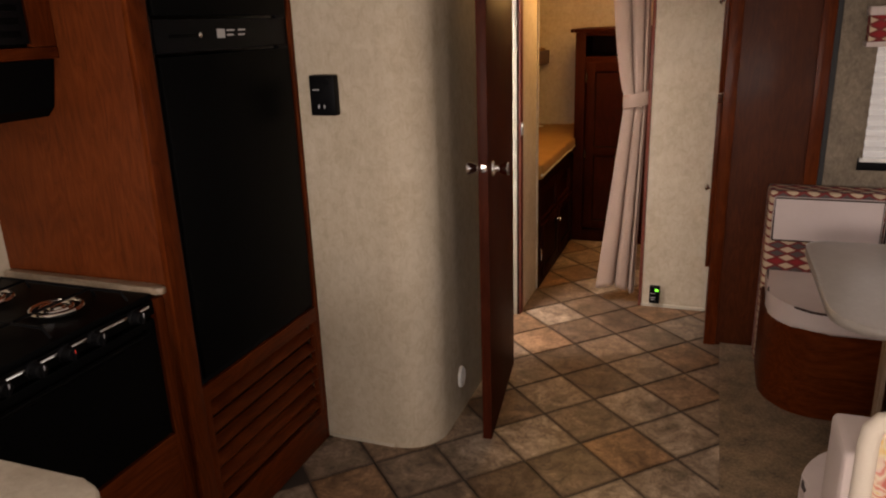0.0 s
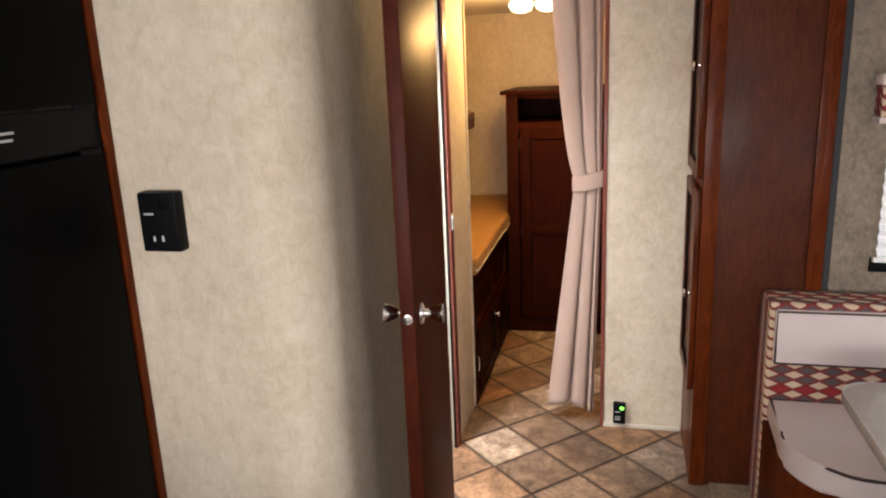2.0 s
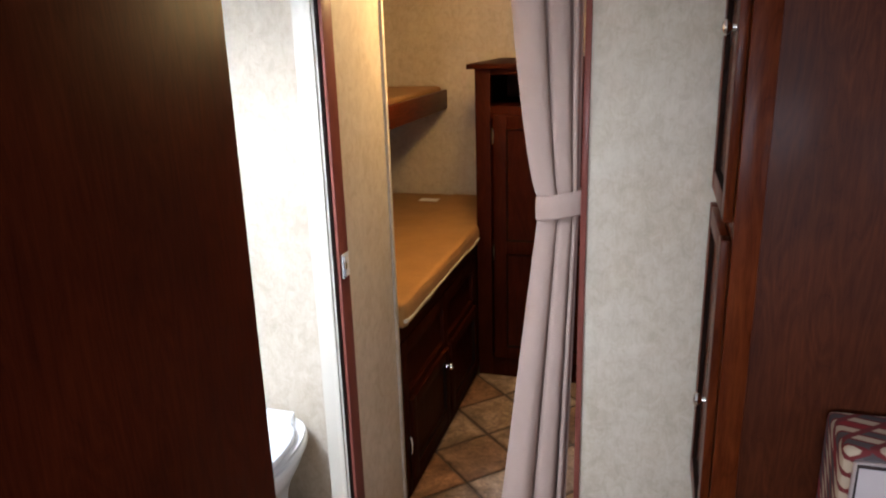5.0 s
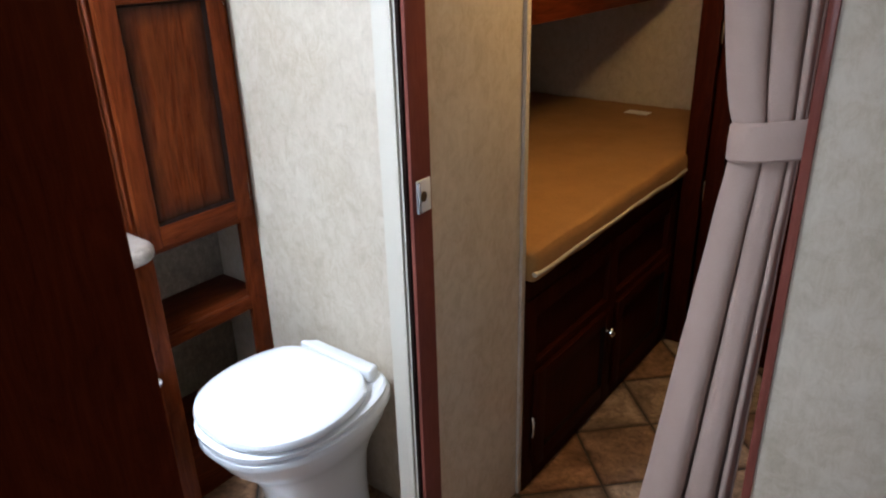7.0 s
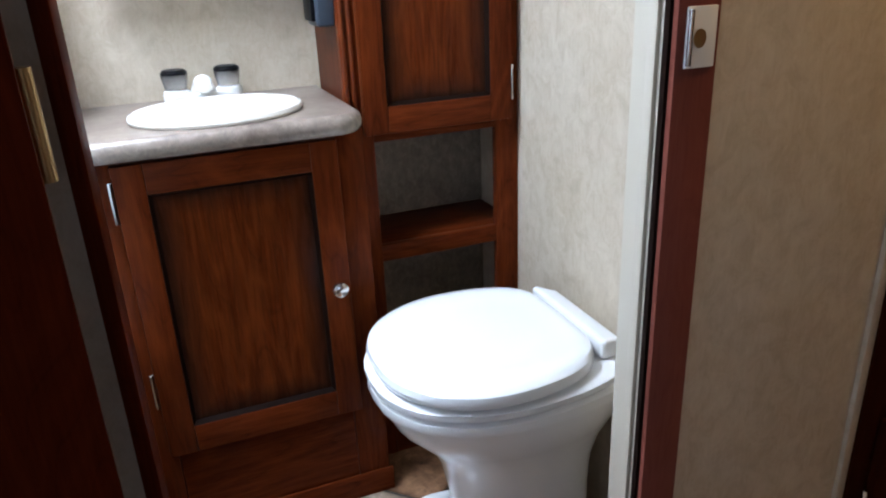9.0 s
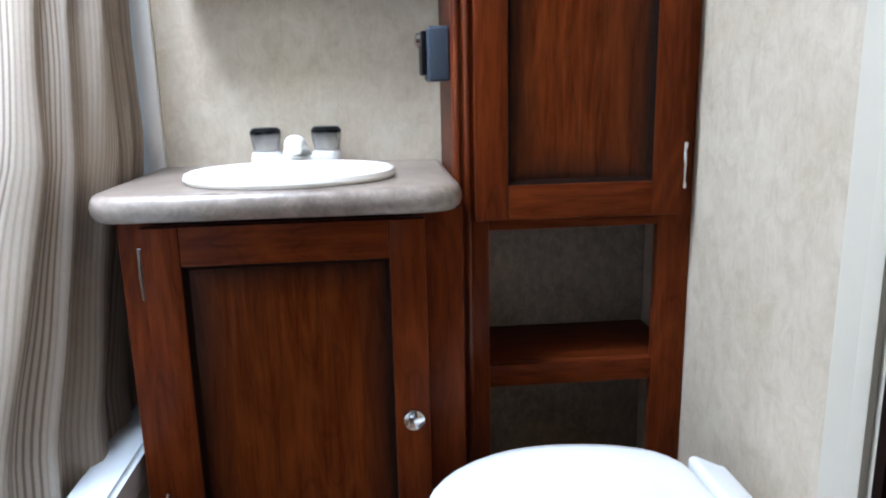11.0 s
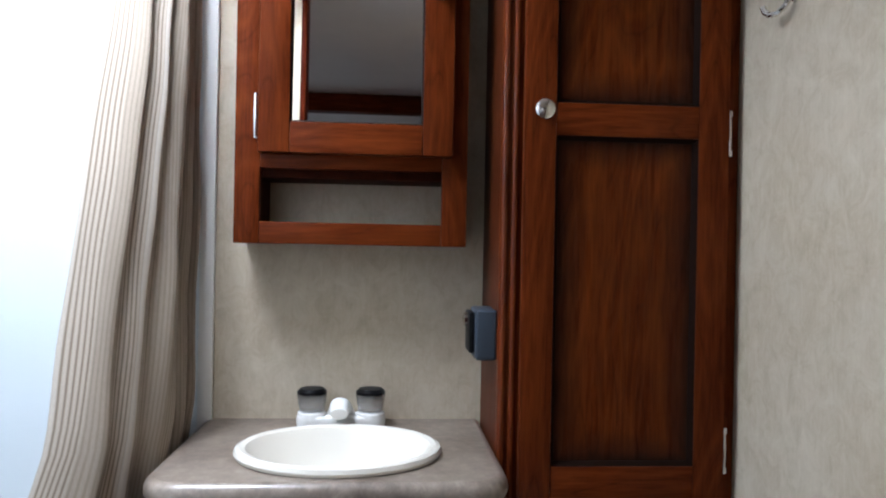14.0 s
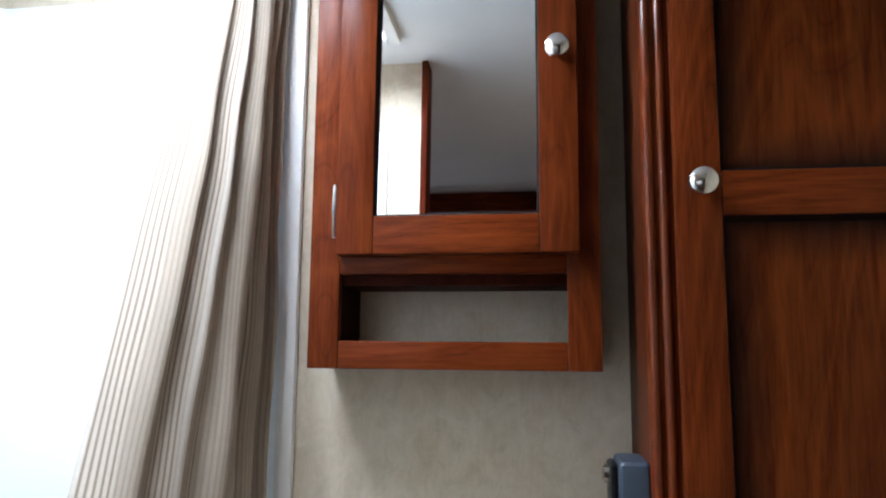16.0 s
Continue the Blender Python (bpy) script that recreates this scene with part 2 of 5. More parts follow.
def cloth(name, base, deep, weave=420, rough=0.9):
    m = material(name, base, rough)
    n = noise_tex(m, coords(m), weave, 3)
    cloud = noise_tex(m, coords(m), 9, 4)
    c = mix(m, 0.5, ramp(m, n, [(0.3, deep), (0.7, base)]), ramp(m, cloud, [(0.3, deep), (0.7, base)]))
    colour_of(m, c)
    m.node_tree.nodes["Principled BSDF"].inputs["Sheen Weight"].default_value = 0.03
    bump(m, n, 0.2, 0.0008)
    return m


CURTAIN = cloth("pinkish_tan_curtain_cloth", (0.4, 0.285, 0.228), (0.35, 0.245, 0.193))
SEATCLOTH = cloth("blush_suede_cloth", (0.64, 0.545, 0.51), (0.57, 0.475, 0.44))
PIPING = cloth("dark_brown_piping", (0.05, 0.03, 0.025), (0.035, 0.02, 0.017))
MATTRESS = cloth("golden_brown_mattress_cover", (0.36, 0.18, 0.042), (0.25, 0.12, 0.027), 200)
CARPET = cloth("taupe_carpet_pile", (0.4, 0.285, 0.175), (0.055, 0.038, 0.024), 120, 0.95)


def striped_cloth():
    m = material("striped_shower_curtain_cloth", (0.6, 0.54, 0.45), 0.85)
    uv = m.node_tree.nodes.new("ShaderNodeUVMap")
    sep = m.node_tree.nodes.new("ShaderNodeSeparateXYZ")
    link(m, uv.outputs[0], sep.inputs[0])
    wave = m.node_tree.nodes.new("ShaderNodeMath")
    wave.operation = "PINGPONG"
    wave.inputs[1].default_value = 0.5
    mul = m.node_tree.nodes.new("ShaderNodeMath")
    mul.operation = "MULTIPLY"
    mul.inputs[1].default_value = 130.0
    link(m, sep.outputs[0], mul.inputs[0])
    link(m, mul.outputs[0], wave.inputs[0])
    c = ramp(m, wave.outputs[0], [(0.12, (0.235, 0.18, 0.13)), (0.28, (0.48, 0.405, 0.325))])
    band = m.node_tree.nodes.new("ShaderNodeMath")
    band.operation = "PINGPONG"
    band.inputs[1].default_value = 0.5
    per = m.node_tree.nodes.new("ShaderNodeMath")
    per.operation = "MULTIPLY"
    per.inputs[1].default_value = 7.0
    link(m, sep.outputs[0], per.inputs[0])
    link(m, per.outputs[0], band.inputs[0])
    c = mix(m, ramp(m, band.outputs[0], [(0.03, (0.8, 0.8, 0.8)), (0.045, (0, 0, 0))]), c, (0.56, 0.5, 0.425))
    c = mix(m, ramp(m, band.outputs[0], [(0.29, (0, 0, 0)), (0.32, (0.65, 0.65, 0.65))]), c, (0.35, 0.285, 0.218))
    weave = noise_tex(m, coords(m, (300, 300, 30)), 2, 4)
    c = mix(m, 0.35, c, ramp(m, weave, [(0.3, (0.7, 0.68, 0.66)), (0.7, (1.1, 1.1, 1.1))]), "MULTIPLY")
    colour_of(m, c)
    b = m.node_tree.nodes["Principled BSDF"]
    thin = node(m, "ShaderNodeBsdfTranslucent")
    link(m, c, thin.inputs[0])
    both = node(m, "ShaderNodeMixShader", Fac=0.14)
    link(m, b.outputs[0], both.inputs[1])
    link(m, thin.outputs[0], both.inputs[2])
    link(m, both.outputs[0], m.node_tree.nodes["Material Output"].inputs[0])
    bump(m, noise_tex(m, coords(m), 500, 3), 0.15, 0.0006)
    return m


STRIPES = striped_cloth()


def diamond_cloth():
    """Woven rows of pointed ovals in red, brown and cream."""
    m = material("patterned_dinette_cloth", (0.4, 0.1, 0.07), 0.9)
    t = m.node_tree.nodes.new("ShaderNodeTexCoord")
    sep = m.node_tree.nodes.new("ShaderNodeSeparateXYZ")
    link(m, t.outputs["Object"], sep.inputs[0])

    def maths(how, a, b=0.0):
        n = m.node_tree.nodes.new("ShaderNodeMath")
        n.operation = how
        for socket, value in zip(n.inputs, (a, b)):
            if isinstance(value, float):
                socket.default_value = value
            else:
                link(m, value, socket)
        return n.outputs[0]

    across = maths("ADD", sep.outputs[0], sep.outputs[1])
    u = maths("DIVIDE", across, 0.08)
    w = maths("DIVIDE", maths("SUBTRACT", sep.outputs[2], sep.outputs[1]), 0.036)
    a, b = maths("ADD", u, w), maths("SUBTRACT", u, w)
    i, j = maths("FLOOR", a), maths("FLOOR", b)
    rim = maths("MAXIMUM", maths("ABSOLUTE", maths("SUBTRACT", maths("FRACT", a), 0.5)), maths("ABSOLUTE", maths("SUBTRACT", maths("FRACT", b), 0.5)))
    column = maths("FLOORED_MODULO", maths("ADD", i, j), 2.0)
    pick = node(m, "ShaderNodeTexWhiteNoise")
    cell = node(m, "ShaderNodeCombineXYZ")
    link(m, maths("FLOOR", maths("DIVIDE", maths("SUBTRACT", i, j), 2.0)), cell.inputs[0])
    link(m, cell.outputs[0], pick.inputs[0])
    inner = ramp(m, pick.outputs[0], [(0.0, (0.27, 0.014, 0.016)), (0.5, (0.085, 0.066, 0.064))])
    inner.node.color_ramp.interpolation = "CONSTANT"
    inner = mix(m, column, (0.52, 0.4, 0.27), inner)
    colour_of(m, mix(m, ramp(m, rim, [(0.36, (0, 0, 0)), (0.41, (1, 1, 1))]), inner, (0.17, 0.02, 0.018)))
    bump(m, noise_tex(m, t.outputs["Object"], 400, 3), 0.2, 0.0008)
    return m


DIAMONDS = diamond_cloth()


def floral_cloth():
    """Cream cloth with loose red and orange blooms."""
    m = material("floral_cloth", (0.6, 0.45, 0.25), 0.9)
    big = node(m, "ShaderNodeTexVoronoi", Scale=16.0)
    warp = noise_tex(m, coords(m), 24, 2, 0.5, 0.6)
    link(m, coords(m), big.inputs["Vector"])
    c = ramp(m, warp, [(0.34, (0.66, 0.3, 0.04)), (0.4, (0.66, 0.55, 0.36)), (0.47, (0.6, 0.42, 0.36)), (0.5, (0.55, 0.06, 0.05)), (0.57, (0.66, 0.56, 0.42)), (0.64, (0.5, 0.03, 0.03))])
    colour_of(m, mix(m, 0.2, c, ramp(m, big.outputs["Distance"], [(0.2, (0.55, 0.04, 0.03)), (0.45, (0.68, 0.5, 0.2)), (0.7, (0.65, 0.55, 0.4))])))
    bump(m, noise_tex(m, coords(m), 400, 3), 0.2, 0.0008)
    return m


FLORAL = floral_cloth()
CREAMCLOTH = cloth("cream_roll_cloth", (0.68, 0.6, 0.5), (0.62, 0.54, 0.44))
BLIND = material("white_pleated_blind", (0.8, 0.8, 0.78), 0.8)
bb = BLIND.node_tree.nodes["Principled BSDF"]
bb.inputs["Transmission Weight"].default_value = 0.25
# faint emission stands in for daylight coming through the closed blind
bb.inputs["Emission Color"].default_value, bb.inputs["Emission Strength"].default_value = (0.9, 0.95, 1.0, 1), 0.1
GLOBE = material("lit_frosted_globe", (0.9, 0.85, 0.75), 0.4)
gb = GLOBE.node_tree.nodes["Principled BSDF"]
gb.inputs["Emission Color"].default_value, gb.inputs["Emission Strength"].default_value = (1.0, 0.8, 0.5, 1), 6.0
LED = material("green_led", (0.1, 0.8, 0.05), 0.4)
lb = LED.node_tree.nodes["Principled BSDF"]
lb.inputs["Emission Color"].default_value, lb.inputs["Emission Strength"].default_value = (0.1, 1.0, 0.05, 1), 2.5
SKYGLOW = material("frosted_skylight_dome", (0.9, 0.92, 0.95), 0.5)
sb = SKYGLOW.node_tree.nodes["Principled BSDF"]
sb.inputs["Emission Color"].default_value, sb.inputs["Emission Strength"].default_value = (0.9, 0.95, 1.0, 1), 3.0
SMOKE = material("smoked_clear_acrylic", (0.3, 0.305, 0.315), 0.1)
fade = SMOKE.node_tree.nodes.new("ShaderNodeSeparateXYZ")
link(SMOKE, coords(SMOKE, source="Generated"), fade.inputs[0])
colour_of(SMOKE, ramp(SMOKE, fade.outputs[2], [(0.1, (0.8, 0.8, 0.8)), (0.5, (0.5, 0.5, 0.51)), (0.9, (0.02, 0.02, 0.024))]))
SMOKE.node_tree.nodes["Principled BSDF"].inputs["Transmission Weight"].default_value = 0.75
GREYPRINT = material("pale_grey_print", (0.5, 0.5, 0.5), 0.6)
REDPRINT = material("red_print", (0.5, 0.03, 0.02), 0.6)


# ---- building helpers ----
def thing(name, label, category, base=(0, 0, 0), group="", kind=""):
    e = new(name)
    e.location = base
    e.empty_display_size = 0.1
    return tagged(e, label, category, group, kind)


def finish(bm, name, mat, parent=None, label="", smooth=True):
    bmesh.ops.recalc_face_normals(bm, faces=bm.faces)
    me = bpy.data.meshes.new(name)
    bm.to_mesh(me)
    bm.free()
    for m in mat if isinstance(mat, (list, tuple)) else [mat]:
        me.materials.append(m)
    if smooth:
        me.polygons.foreach_set("use_smooth", [True] * len(me.polygons))
        me.set_sharp_from_angle(angle=radians(32))
    ob = new(name, me)
    if parent is not None:
        ob.parent = parent
        ob.matrix_parent_inverse = Matrix.Translation(-parent.location)
    return tagged(ob, label)


def part(name, bm, mat, parent, label=""):
    return finish(bm, name, mat, parent, label)


def add_box(bm, x0, x1, y0, y1, z0, z1, bevel=0.0, seg=2):
    made = bmesh.ops.create_cube(bm, size=1.0, matrix=Matrix.LocRotScale(((x0 + x1) / 2, (y0 + y1) / 2, (z0 + z1) / 2), None, (abs(x1 - x0), abs(y1 - y0), abs(z1 - z0))))
    if bevel:
        edges = list({e for v in made["verts"] for e in v.link_edges})
        bmesh.ops.bevel(bm, geom=edges, offset=bevel, segments=seg, affect="EDGES", profile=0.6)
    return bm


def box(name, mat, parent, x0, x1, y0, y1, z0, z1, bevel=0.0025, label="", seg=2):
    return finish(add_box(bmesh.new(), x0, x1, y0, y1, z0, z1, bevel, seg), name, mat, parent, label)


def structure(name, mat, x0, x1, y0, y1, z0, z1, label, category="wall", bevel=0.0):
    return tagged(box(name, mat, None, x0, x1, y0, y1, z0, z1, bevel), label, category, kind="structure")


def prism(bm, outline, z0, z1, bevel=0.0, seg=3):
    """An upright prism over a plan outline."""
    low = [bm.verts.new((x, y, z0)) for x, y in outline]
    high = [bm.verts.new((x, y, z1)) for x, y in outline]
    n = len(outline)
    bm.faces.new(low[::-1])
    top = bm.faces.new(high)
    for i in range(n):
        bm.faces.new((low[i], low[(i + 1) % n], high[(i + 1) % n], high[i]))
    if bevel:
        low_rim = {bm.edges.get((low[i], low[(i + 1) % n])) for i in range(n)}
        bmesh.ops.bevel(bm, geom=list(set(top.edges) | low_rim), offset=bevel, segments=seg, affect="EDGES", profile=0.55)
    return bm


def arc(cx, cy, r, a0, a1, n=10):
    return [(cx + r * math.cos(radians(a0 + (a1 - a0) * i / n)), cy + r * math.sin(radians(a0 + (a1 - a0) * i / n))) for i in range(n + 1)]


def lathe(bm, profile, centre, axis="z", n=24, squash=(1, 1), caps=True):
    """A turned body: profile of (radius, height) round an axis."""
    rings = []
    for r, h in profile:
        ring = []
        for i in range(n):
            a = 2 * math.pi * i / n
            u, v = r * math.cos(a) * squash[0], r * math.sin(a) * squash[1]
            p = {"z": (u, v, h), "x": (h, u, v), "y": (u, h, v)}[axis]
            ring.append(bm.verts.new(Vector(centre) + Vector(p)))
        rings.append(ring)
    for a, b in zip(rings, rings[1:]):
        for i in range(n):
            bm.faces.new((a[i], a[(i + 1) % n], b[(i + 1) % n], b[i]))
    for ring in (rings[0], rings[-1]) if caps else ():
        bm.faces.new(ring)
    return bm


def sweep(bm, line, radius, n=8):
    """A round bar along a line of points."""
    line = [Vector(p) for p in line]
    rings = []
    for i, p in enumerate(line):
        d = (line[min(i + 1, len(line) - 1)] - line[max(i - 1, 0)]).normalized()
        side = d.orthogonal().normalized() if i == 0 else (side - d * side.dot(d)).normalized()
        up = d.cross(side)
        rings.append([bm.verts.new(p + radius * (math.cos(2 * math.pi * k / n) * side + math.sin(2 * math.pi * k / n) * up)) for k in range(n)])
    for a, b in zip(rings, rings[1:]):
        for k in range(n):
            bm.faces.new((a[k], a[(k + 1) % n], b[(k + 1) % n], b[k]))
    bm.faces.new(rings[0])
    bm.faces.new(rings[-1])
    return bm


# ---- structure ----
floor = structure("floor", GROUT, -1.95, 1.7, -2.0, 5.6, -0.06, -0.004, "brown joint layer under the tiled vinyl floor", "floor")
bm = bmesh.new()
xs, ys = [-1.95, -1.41, -0.99, 1.7], [-2.0, 2.36, 2.72, 5.6]
for i in range(3):
    for j in range(3):
        if (i, j) != (1, 1):
            add_box(bm, xs[i], xs[i + 1], ys[j], ys[j + 1], CEIL, CEIL + 0.05)
bmesh.ops.remove_doubles(bm, verts=bm.verts, dist=0.0005)
ceiling = tagged(finish(bm, "ceiling", VINYL), "white vinyl ceiling with a skylight opening", "ceiling", kind="structure")


def wall_outline(name, mat, outline, label, z0=0.0, z1=CEIL - 0.001):
    return tagged(finish(prism(bmesh.new(), outline, z0, z1), name, mat), label, "wall", kind="structure")


structure("wall_west_kitchen", PAPER, -1.95, -1.8, -2.0, 1.99, 0, CEIL - 0.001, "beige papered outer wall behind the kitchen")
structure("wall_west_bath", PAPER, -1.95, -1.72, 1.99, 3.6, 0, CEIL - 0.001, "beige papered outer wall behind the vanity")
structure("wall_west_bunk", PAPER, -1.95, -1.8, 3.6, 5.6, 0, CEIL - 0.001, "beige papered outer wall beside the bunks")
structure("wall_north", PAPER, -1.8, 1.7, 5.5, 5.6, 0, CEIL - 0.001, "beige papered rear wall of the bunk room")
structure("wall_east_bunk", PAPER, 1.0, 1.7, 3.3, 5.5, 0, CEIL - 0.001, "beige papered outer wall of the bunk room")
structure("wall_south", PAPER, -1.8, 1.7, -2.1, -2.0, 0, CEIL - 0.001, "beige papered front wall of the living room")
# rounded wall round the tub: outer skin, corner and return to the door
outer = [(-1.8, 1.995), (-0.93, 1.995)] + arc(-0.93, 2.15, 0.155, -90, 0, 14)[1:] + [(-0.775, 2.775)]
inner = [(-0.815, 2.775), (-0.815, 2.18)] + arc(-0.93, 2.15, 0.115, 0, -90, 8)[1:] + [(-1.8, 2.035)]
wall_outline("wall_curved_bath", PAPER, outer + inner, "beige papered wall with a rounded corner round the tub")
wall_outline("wall_bath_north", PAPER, [(-1.72, 3.571), (-0.872, 3.571), (-0.872, 3.40), (-0.806, 3.40), (-0.806, 3.80), (-1.8, 3.80), (-1.8, 3.6), (-1.72, 3.6)], "beige papered wall between bathroom and bunks")
structure("wall_bunk_entry", PAPER, -0.19, 0.16, 3.69, 3.73, 0, CEIL - 0.001, "beige papered wall beside the curtained bunk doorway")
structure("wall_slide_end", SLIDEPAPER, 0.575, 1.7, 3.285, 3.33, 0, CEIL - 0.001, "brown textured papered wall of the dinette slide")
structure("wall_slide_east", SLIDEPAPER, 1.6, 1.7, -2.0, 3.285, 0, 0.8, "brown textured papered wall below the dinette window")
structure("wall_slide_east_top", SLIDEPAPER, 1.6, 1.7, -2.0, 3.285, 1.5, CEIL - 0.001, "brown textured papered wall above the dinette window")
structure("wall_slide_east_south", SLIDEPAPER, 1.6, 1.7, -2.0, -0.9, 0.8, 1.5, "brown textured papered wall beside the sofa window")
structure("wall_slide_east_middle", SLIDEPAPER, 1.6, 1.7, 0.5, 1.4, 0.8, 1.5, "brown textured papered wall between the slide windows")
structure("wall_slide_east_north", SLIDEPAPER, 1.6, 1.7, 3.0, 3.285, 0.8, 1.5, "brown textured papered wall beside the dinette window")
carpet = structure("carpet", CARPET, 0.22, 1.6, -1.6, 3.285, -0.004, 0.012, "taupe low-pile carpet of the dinette slide", "carpet", 0.004)
structure("trim_door_reveal", TRIM, -0.872, -0.815, 3.384, 3.40, 0, CEIL - 0.002, "cream vinyl reveal of the bathroom doorway", "trim", 0.002)
structure("trim_door_reveal_bead", TRIM, -0.838, -0.822, 3.378, 3.384, 0, CEIL - 0.002, "cream bead along the doorway reveal", "trim", 0.002)
structure("trim_bath_corner", TRIM, -0.884, -0.872, 3.40, 3.43, 0, CEIL - 0.002, "cream corner strip inside the bathroom", "trim", 0.002)
structure("trim_latch_casing", REDTRIM, -0.806, -0.797, 3.386, 3.444, 0, CEIL - 0.002, "red-brown foil casing of the bathroom doorway", "trim", 0.002)
structure("trim_latch_edge", SHADOWGAP, -0.815, -0.806, 3.382, 3.40, 0, CEIL - 0.002, "dark gap beside the doorway casing", "trim")
structure("trim_partition_corner", PAPER, -0.808, -0.798, 3.788, 3.806, 0, CEIL - 0.002, "beige corner strip at the end of the partition", "trim", 0.003)
structure("trim_hinge_reveal", DOORSKIN, -0.83, -0.765, 2.775, 2.79, 0, CEIL - 0.002, "dark brown hinge jamb of the bathroom doorway", "trim", 0.002)
structure("trim_bunk_doorway", REDTRIM, -0.205, -0.188, 3.684, 3.735, 0, CEIL - 0.002, "red-brown foil edge of the bunk doorway", "trim", 0.002)
structure("trim_bath_wall_strip", WHITEPLASTIC, -1.72, -1.706, 2.69, 2.715, 0.45, CEIL - 0.002, "white plastic strip at the tub surround's edge", "trim", 0.003)
structure("baseboard", TRIM, -0.188, 0.14, 3.683, 3.69, 0, 0.018, "thin cream strip along the foot of the wall", "baseboard", 0.002)
structure("curved_wall_base", TRIM, -1.2, -0.94, 1.99, 1.995, 0, 0.012, "thin cream strip along the foot of the curved wall", "baseboard", 0.001)


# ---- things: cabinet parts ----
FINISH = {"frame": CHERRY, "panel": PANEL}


def place(plane, at, u, v, w):
    """A point from a face's own axes: u across, v up, w outwards. plane x: face towards +x at x = at; -x, y, -y likewise."""
    return {"x": (at + w, u, v), "-x": (at - w, u, v), "y": (u, at + w, v), "-y": (u, at - w, v)}[plane]


def face_box(plane, at, u0, u1, v0, v1, w0, w1, bevel=0.0025, bm=None, seg=2):
    a, b = place(plane, at, u0, v0, w0), place(plane, at, u1, v1, w1)
    return add_box(bm or bmesh.new(), *[c for i in range(3) for c in (min(a[i], b[i]), max(a[i], b[i]))], bevel, seg)


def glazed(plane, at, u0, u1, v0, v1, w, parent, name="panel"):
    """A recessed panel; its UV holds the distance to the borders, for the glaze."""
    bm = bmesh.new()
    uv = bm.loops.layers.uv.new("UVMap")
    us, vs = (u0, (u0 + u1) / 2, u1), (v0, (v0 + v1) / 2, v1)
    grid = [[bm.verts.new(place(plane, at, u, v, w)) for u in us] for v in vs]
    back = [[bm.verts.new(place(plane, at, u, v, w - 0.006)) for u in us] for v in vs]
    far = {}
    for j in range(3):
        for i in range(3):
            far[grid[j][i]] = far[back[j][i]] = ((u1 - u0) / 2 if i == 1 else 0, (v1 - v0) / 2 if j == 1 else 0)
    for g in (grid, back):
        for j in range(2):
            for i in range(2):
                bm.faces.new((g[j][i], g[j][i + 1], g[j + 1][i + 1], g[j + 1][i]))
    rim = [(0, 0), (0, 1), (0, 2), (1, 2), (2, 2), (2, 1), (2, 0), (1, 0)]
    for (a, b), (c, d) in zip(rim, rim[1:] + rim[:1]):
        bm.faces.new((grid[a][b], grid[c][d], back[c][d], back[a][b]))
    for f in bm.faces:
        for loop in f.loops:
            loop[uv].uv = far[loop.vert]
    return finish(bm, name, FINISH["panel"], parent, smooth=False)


def bead(plane, at, u0, u1, v0, v1, w0, w1, parent, t=0.006):
    """The dark sloped bead that holds a panel in its frame."""
    bm = bmesh.new()
    ring = []
    for du, w in ((0, w1), (t, w0), (t, w0 - 0.004), (0, w0 - 0.004)):
        ring.append([bm.verts.new(place(plane, at, u, v, w)) for u, v in ((u0 + du, v0 + du), (u1 - du, v0 + du), (u1 - du, v1 - du), (u0 + du, v1 - du))])
    for a, b in zip(ring, ring[1:] + ring[:1]):
        for i in range(4):
            bm.faces.new((a[i], a[(i + 1) % 4], b[(i + 1) % 4], b[i]))
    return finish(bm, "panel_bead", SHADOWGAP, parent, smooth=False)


def knob(plane, at, u, v, w, parent, r=0.016):
    bm = bmesh.new()
    prof = [(0.007, 0), (0.006, 0.008), (0.009, 0.012), (r * 0.8, 0.015), (r, 0.019), (r * 0.93, 0.024), (r * 0.6, 0.0275), (0.001, 0.0285)]
    axis = plane[-1]
    sign = -1 if plane[0] == "-" else 1
    lathe(bm, [(a, sign * h) for a, h in prof], place(plane, at, u, v, w), axis, 20)
    return finish(bm, "knob", CHROME, parent, "polished nickel knob")


def hinge(plane, at, u, v, w, parent, h=0.07):
    bm = bmesh.new()
    line = [place(plane, at, u, v - h / 2 + h * i / 10, w + 0.0035 + 0.003 * math.sin(math.pi * i / 10)) for i in range(11)]
    sweep(bm, line, 0.0042, 8)
    for s in (-1, 1):
        face_box(plane, at, u - 0.004, u + 0.007, v + s * (h / 2 - 0.004) - 0.005, v + s * (h / 2 - 0.004) + 0.005, w, w + 0.004, 0.001, bm)
    return finish(bm, "hinge", CHROME, parent, "bright metal wrap hinge")


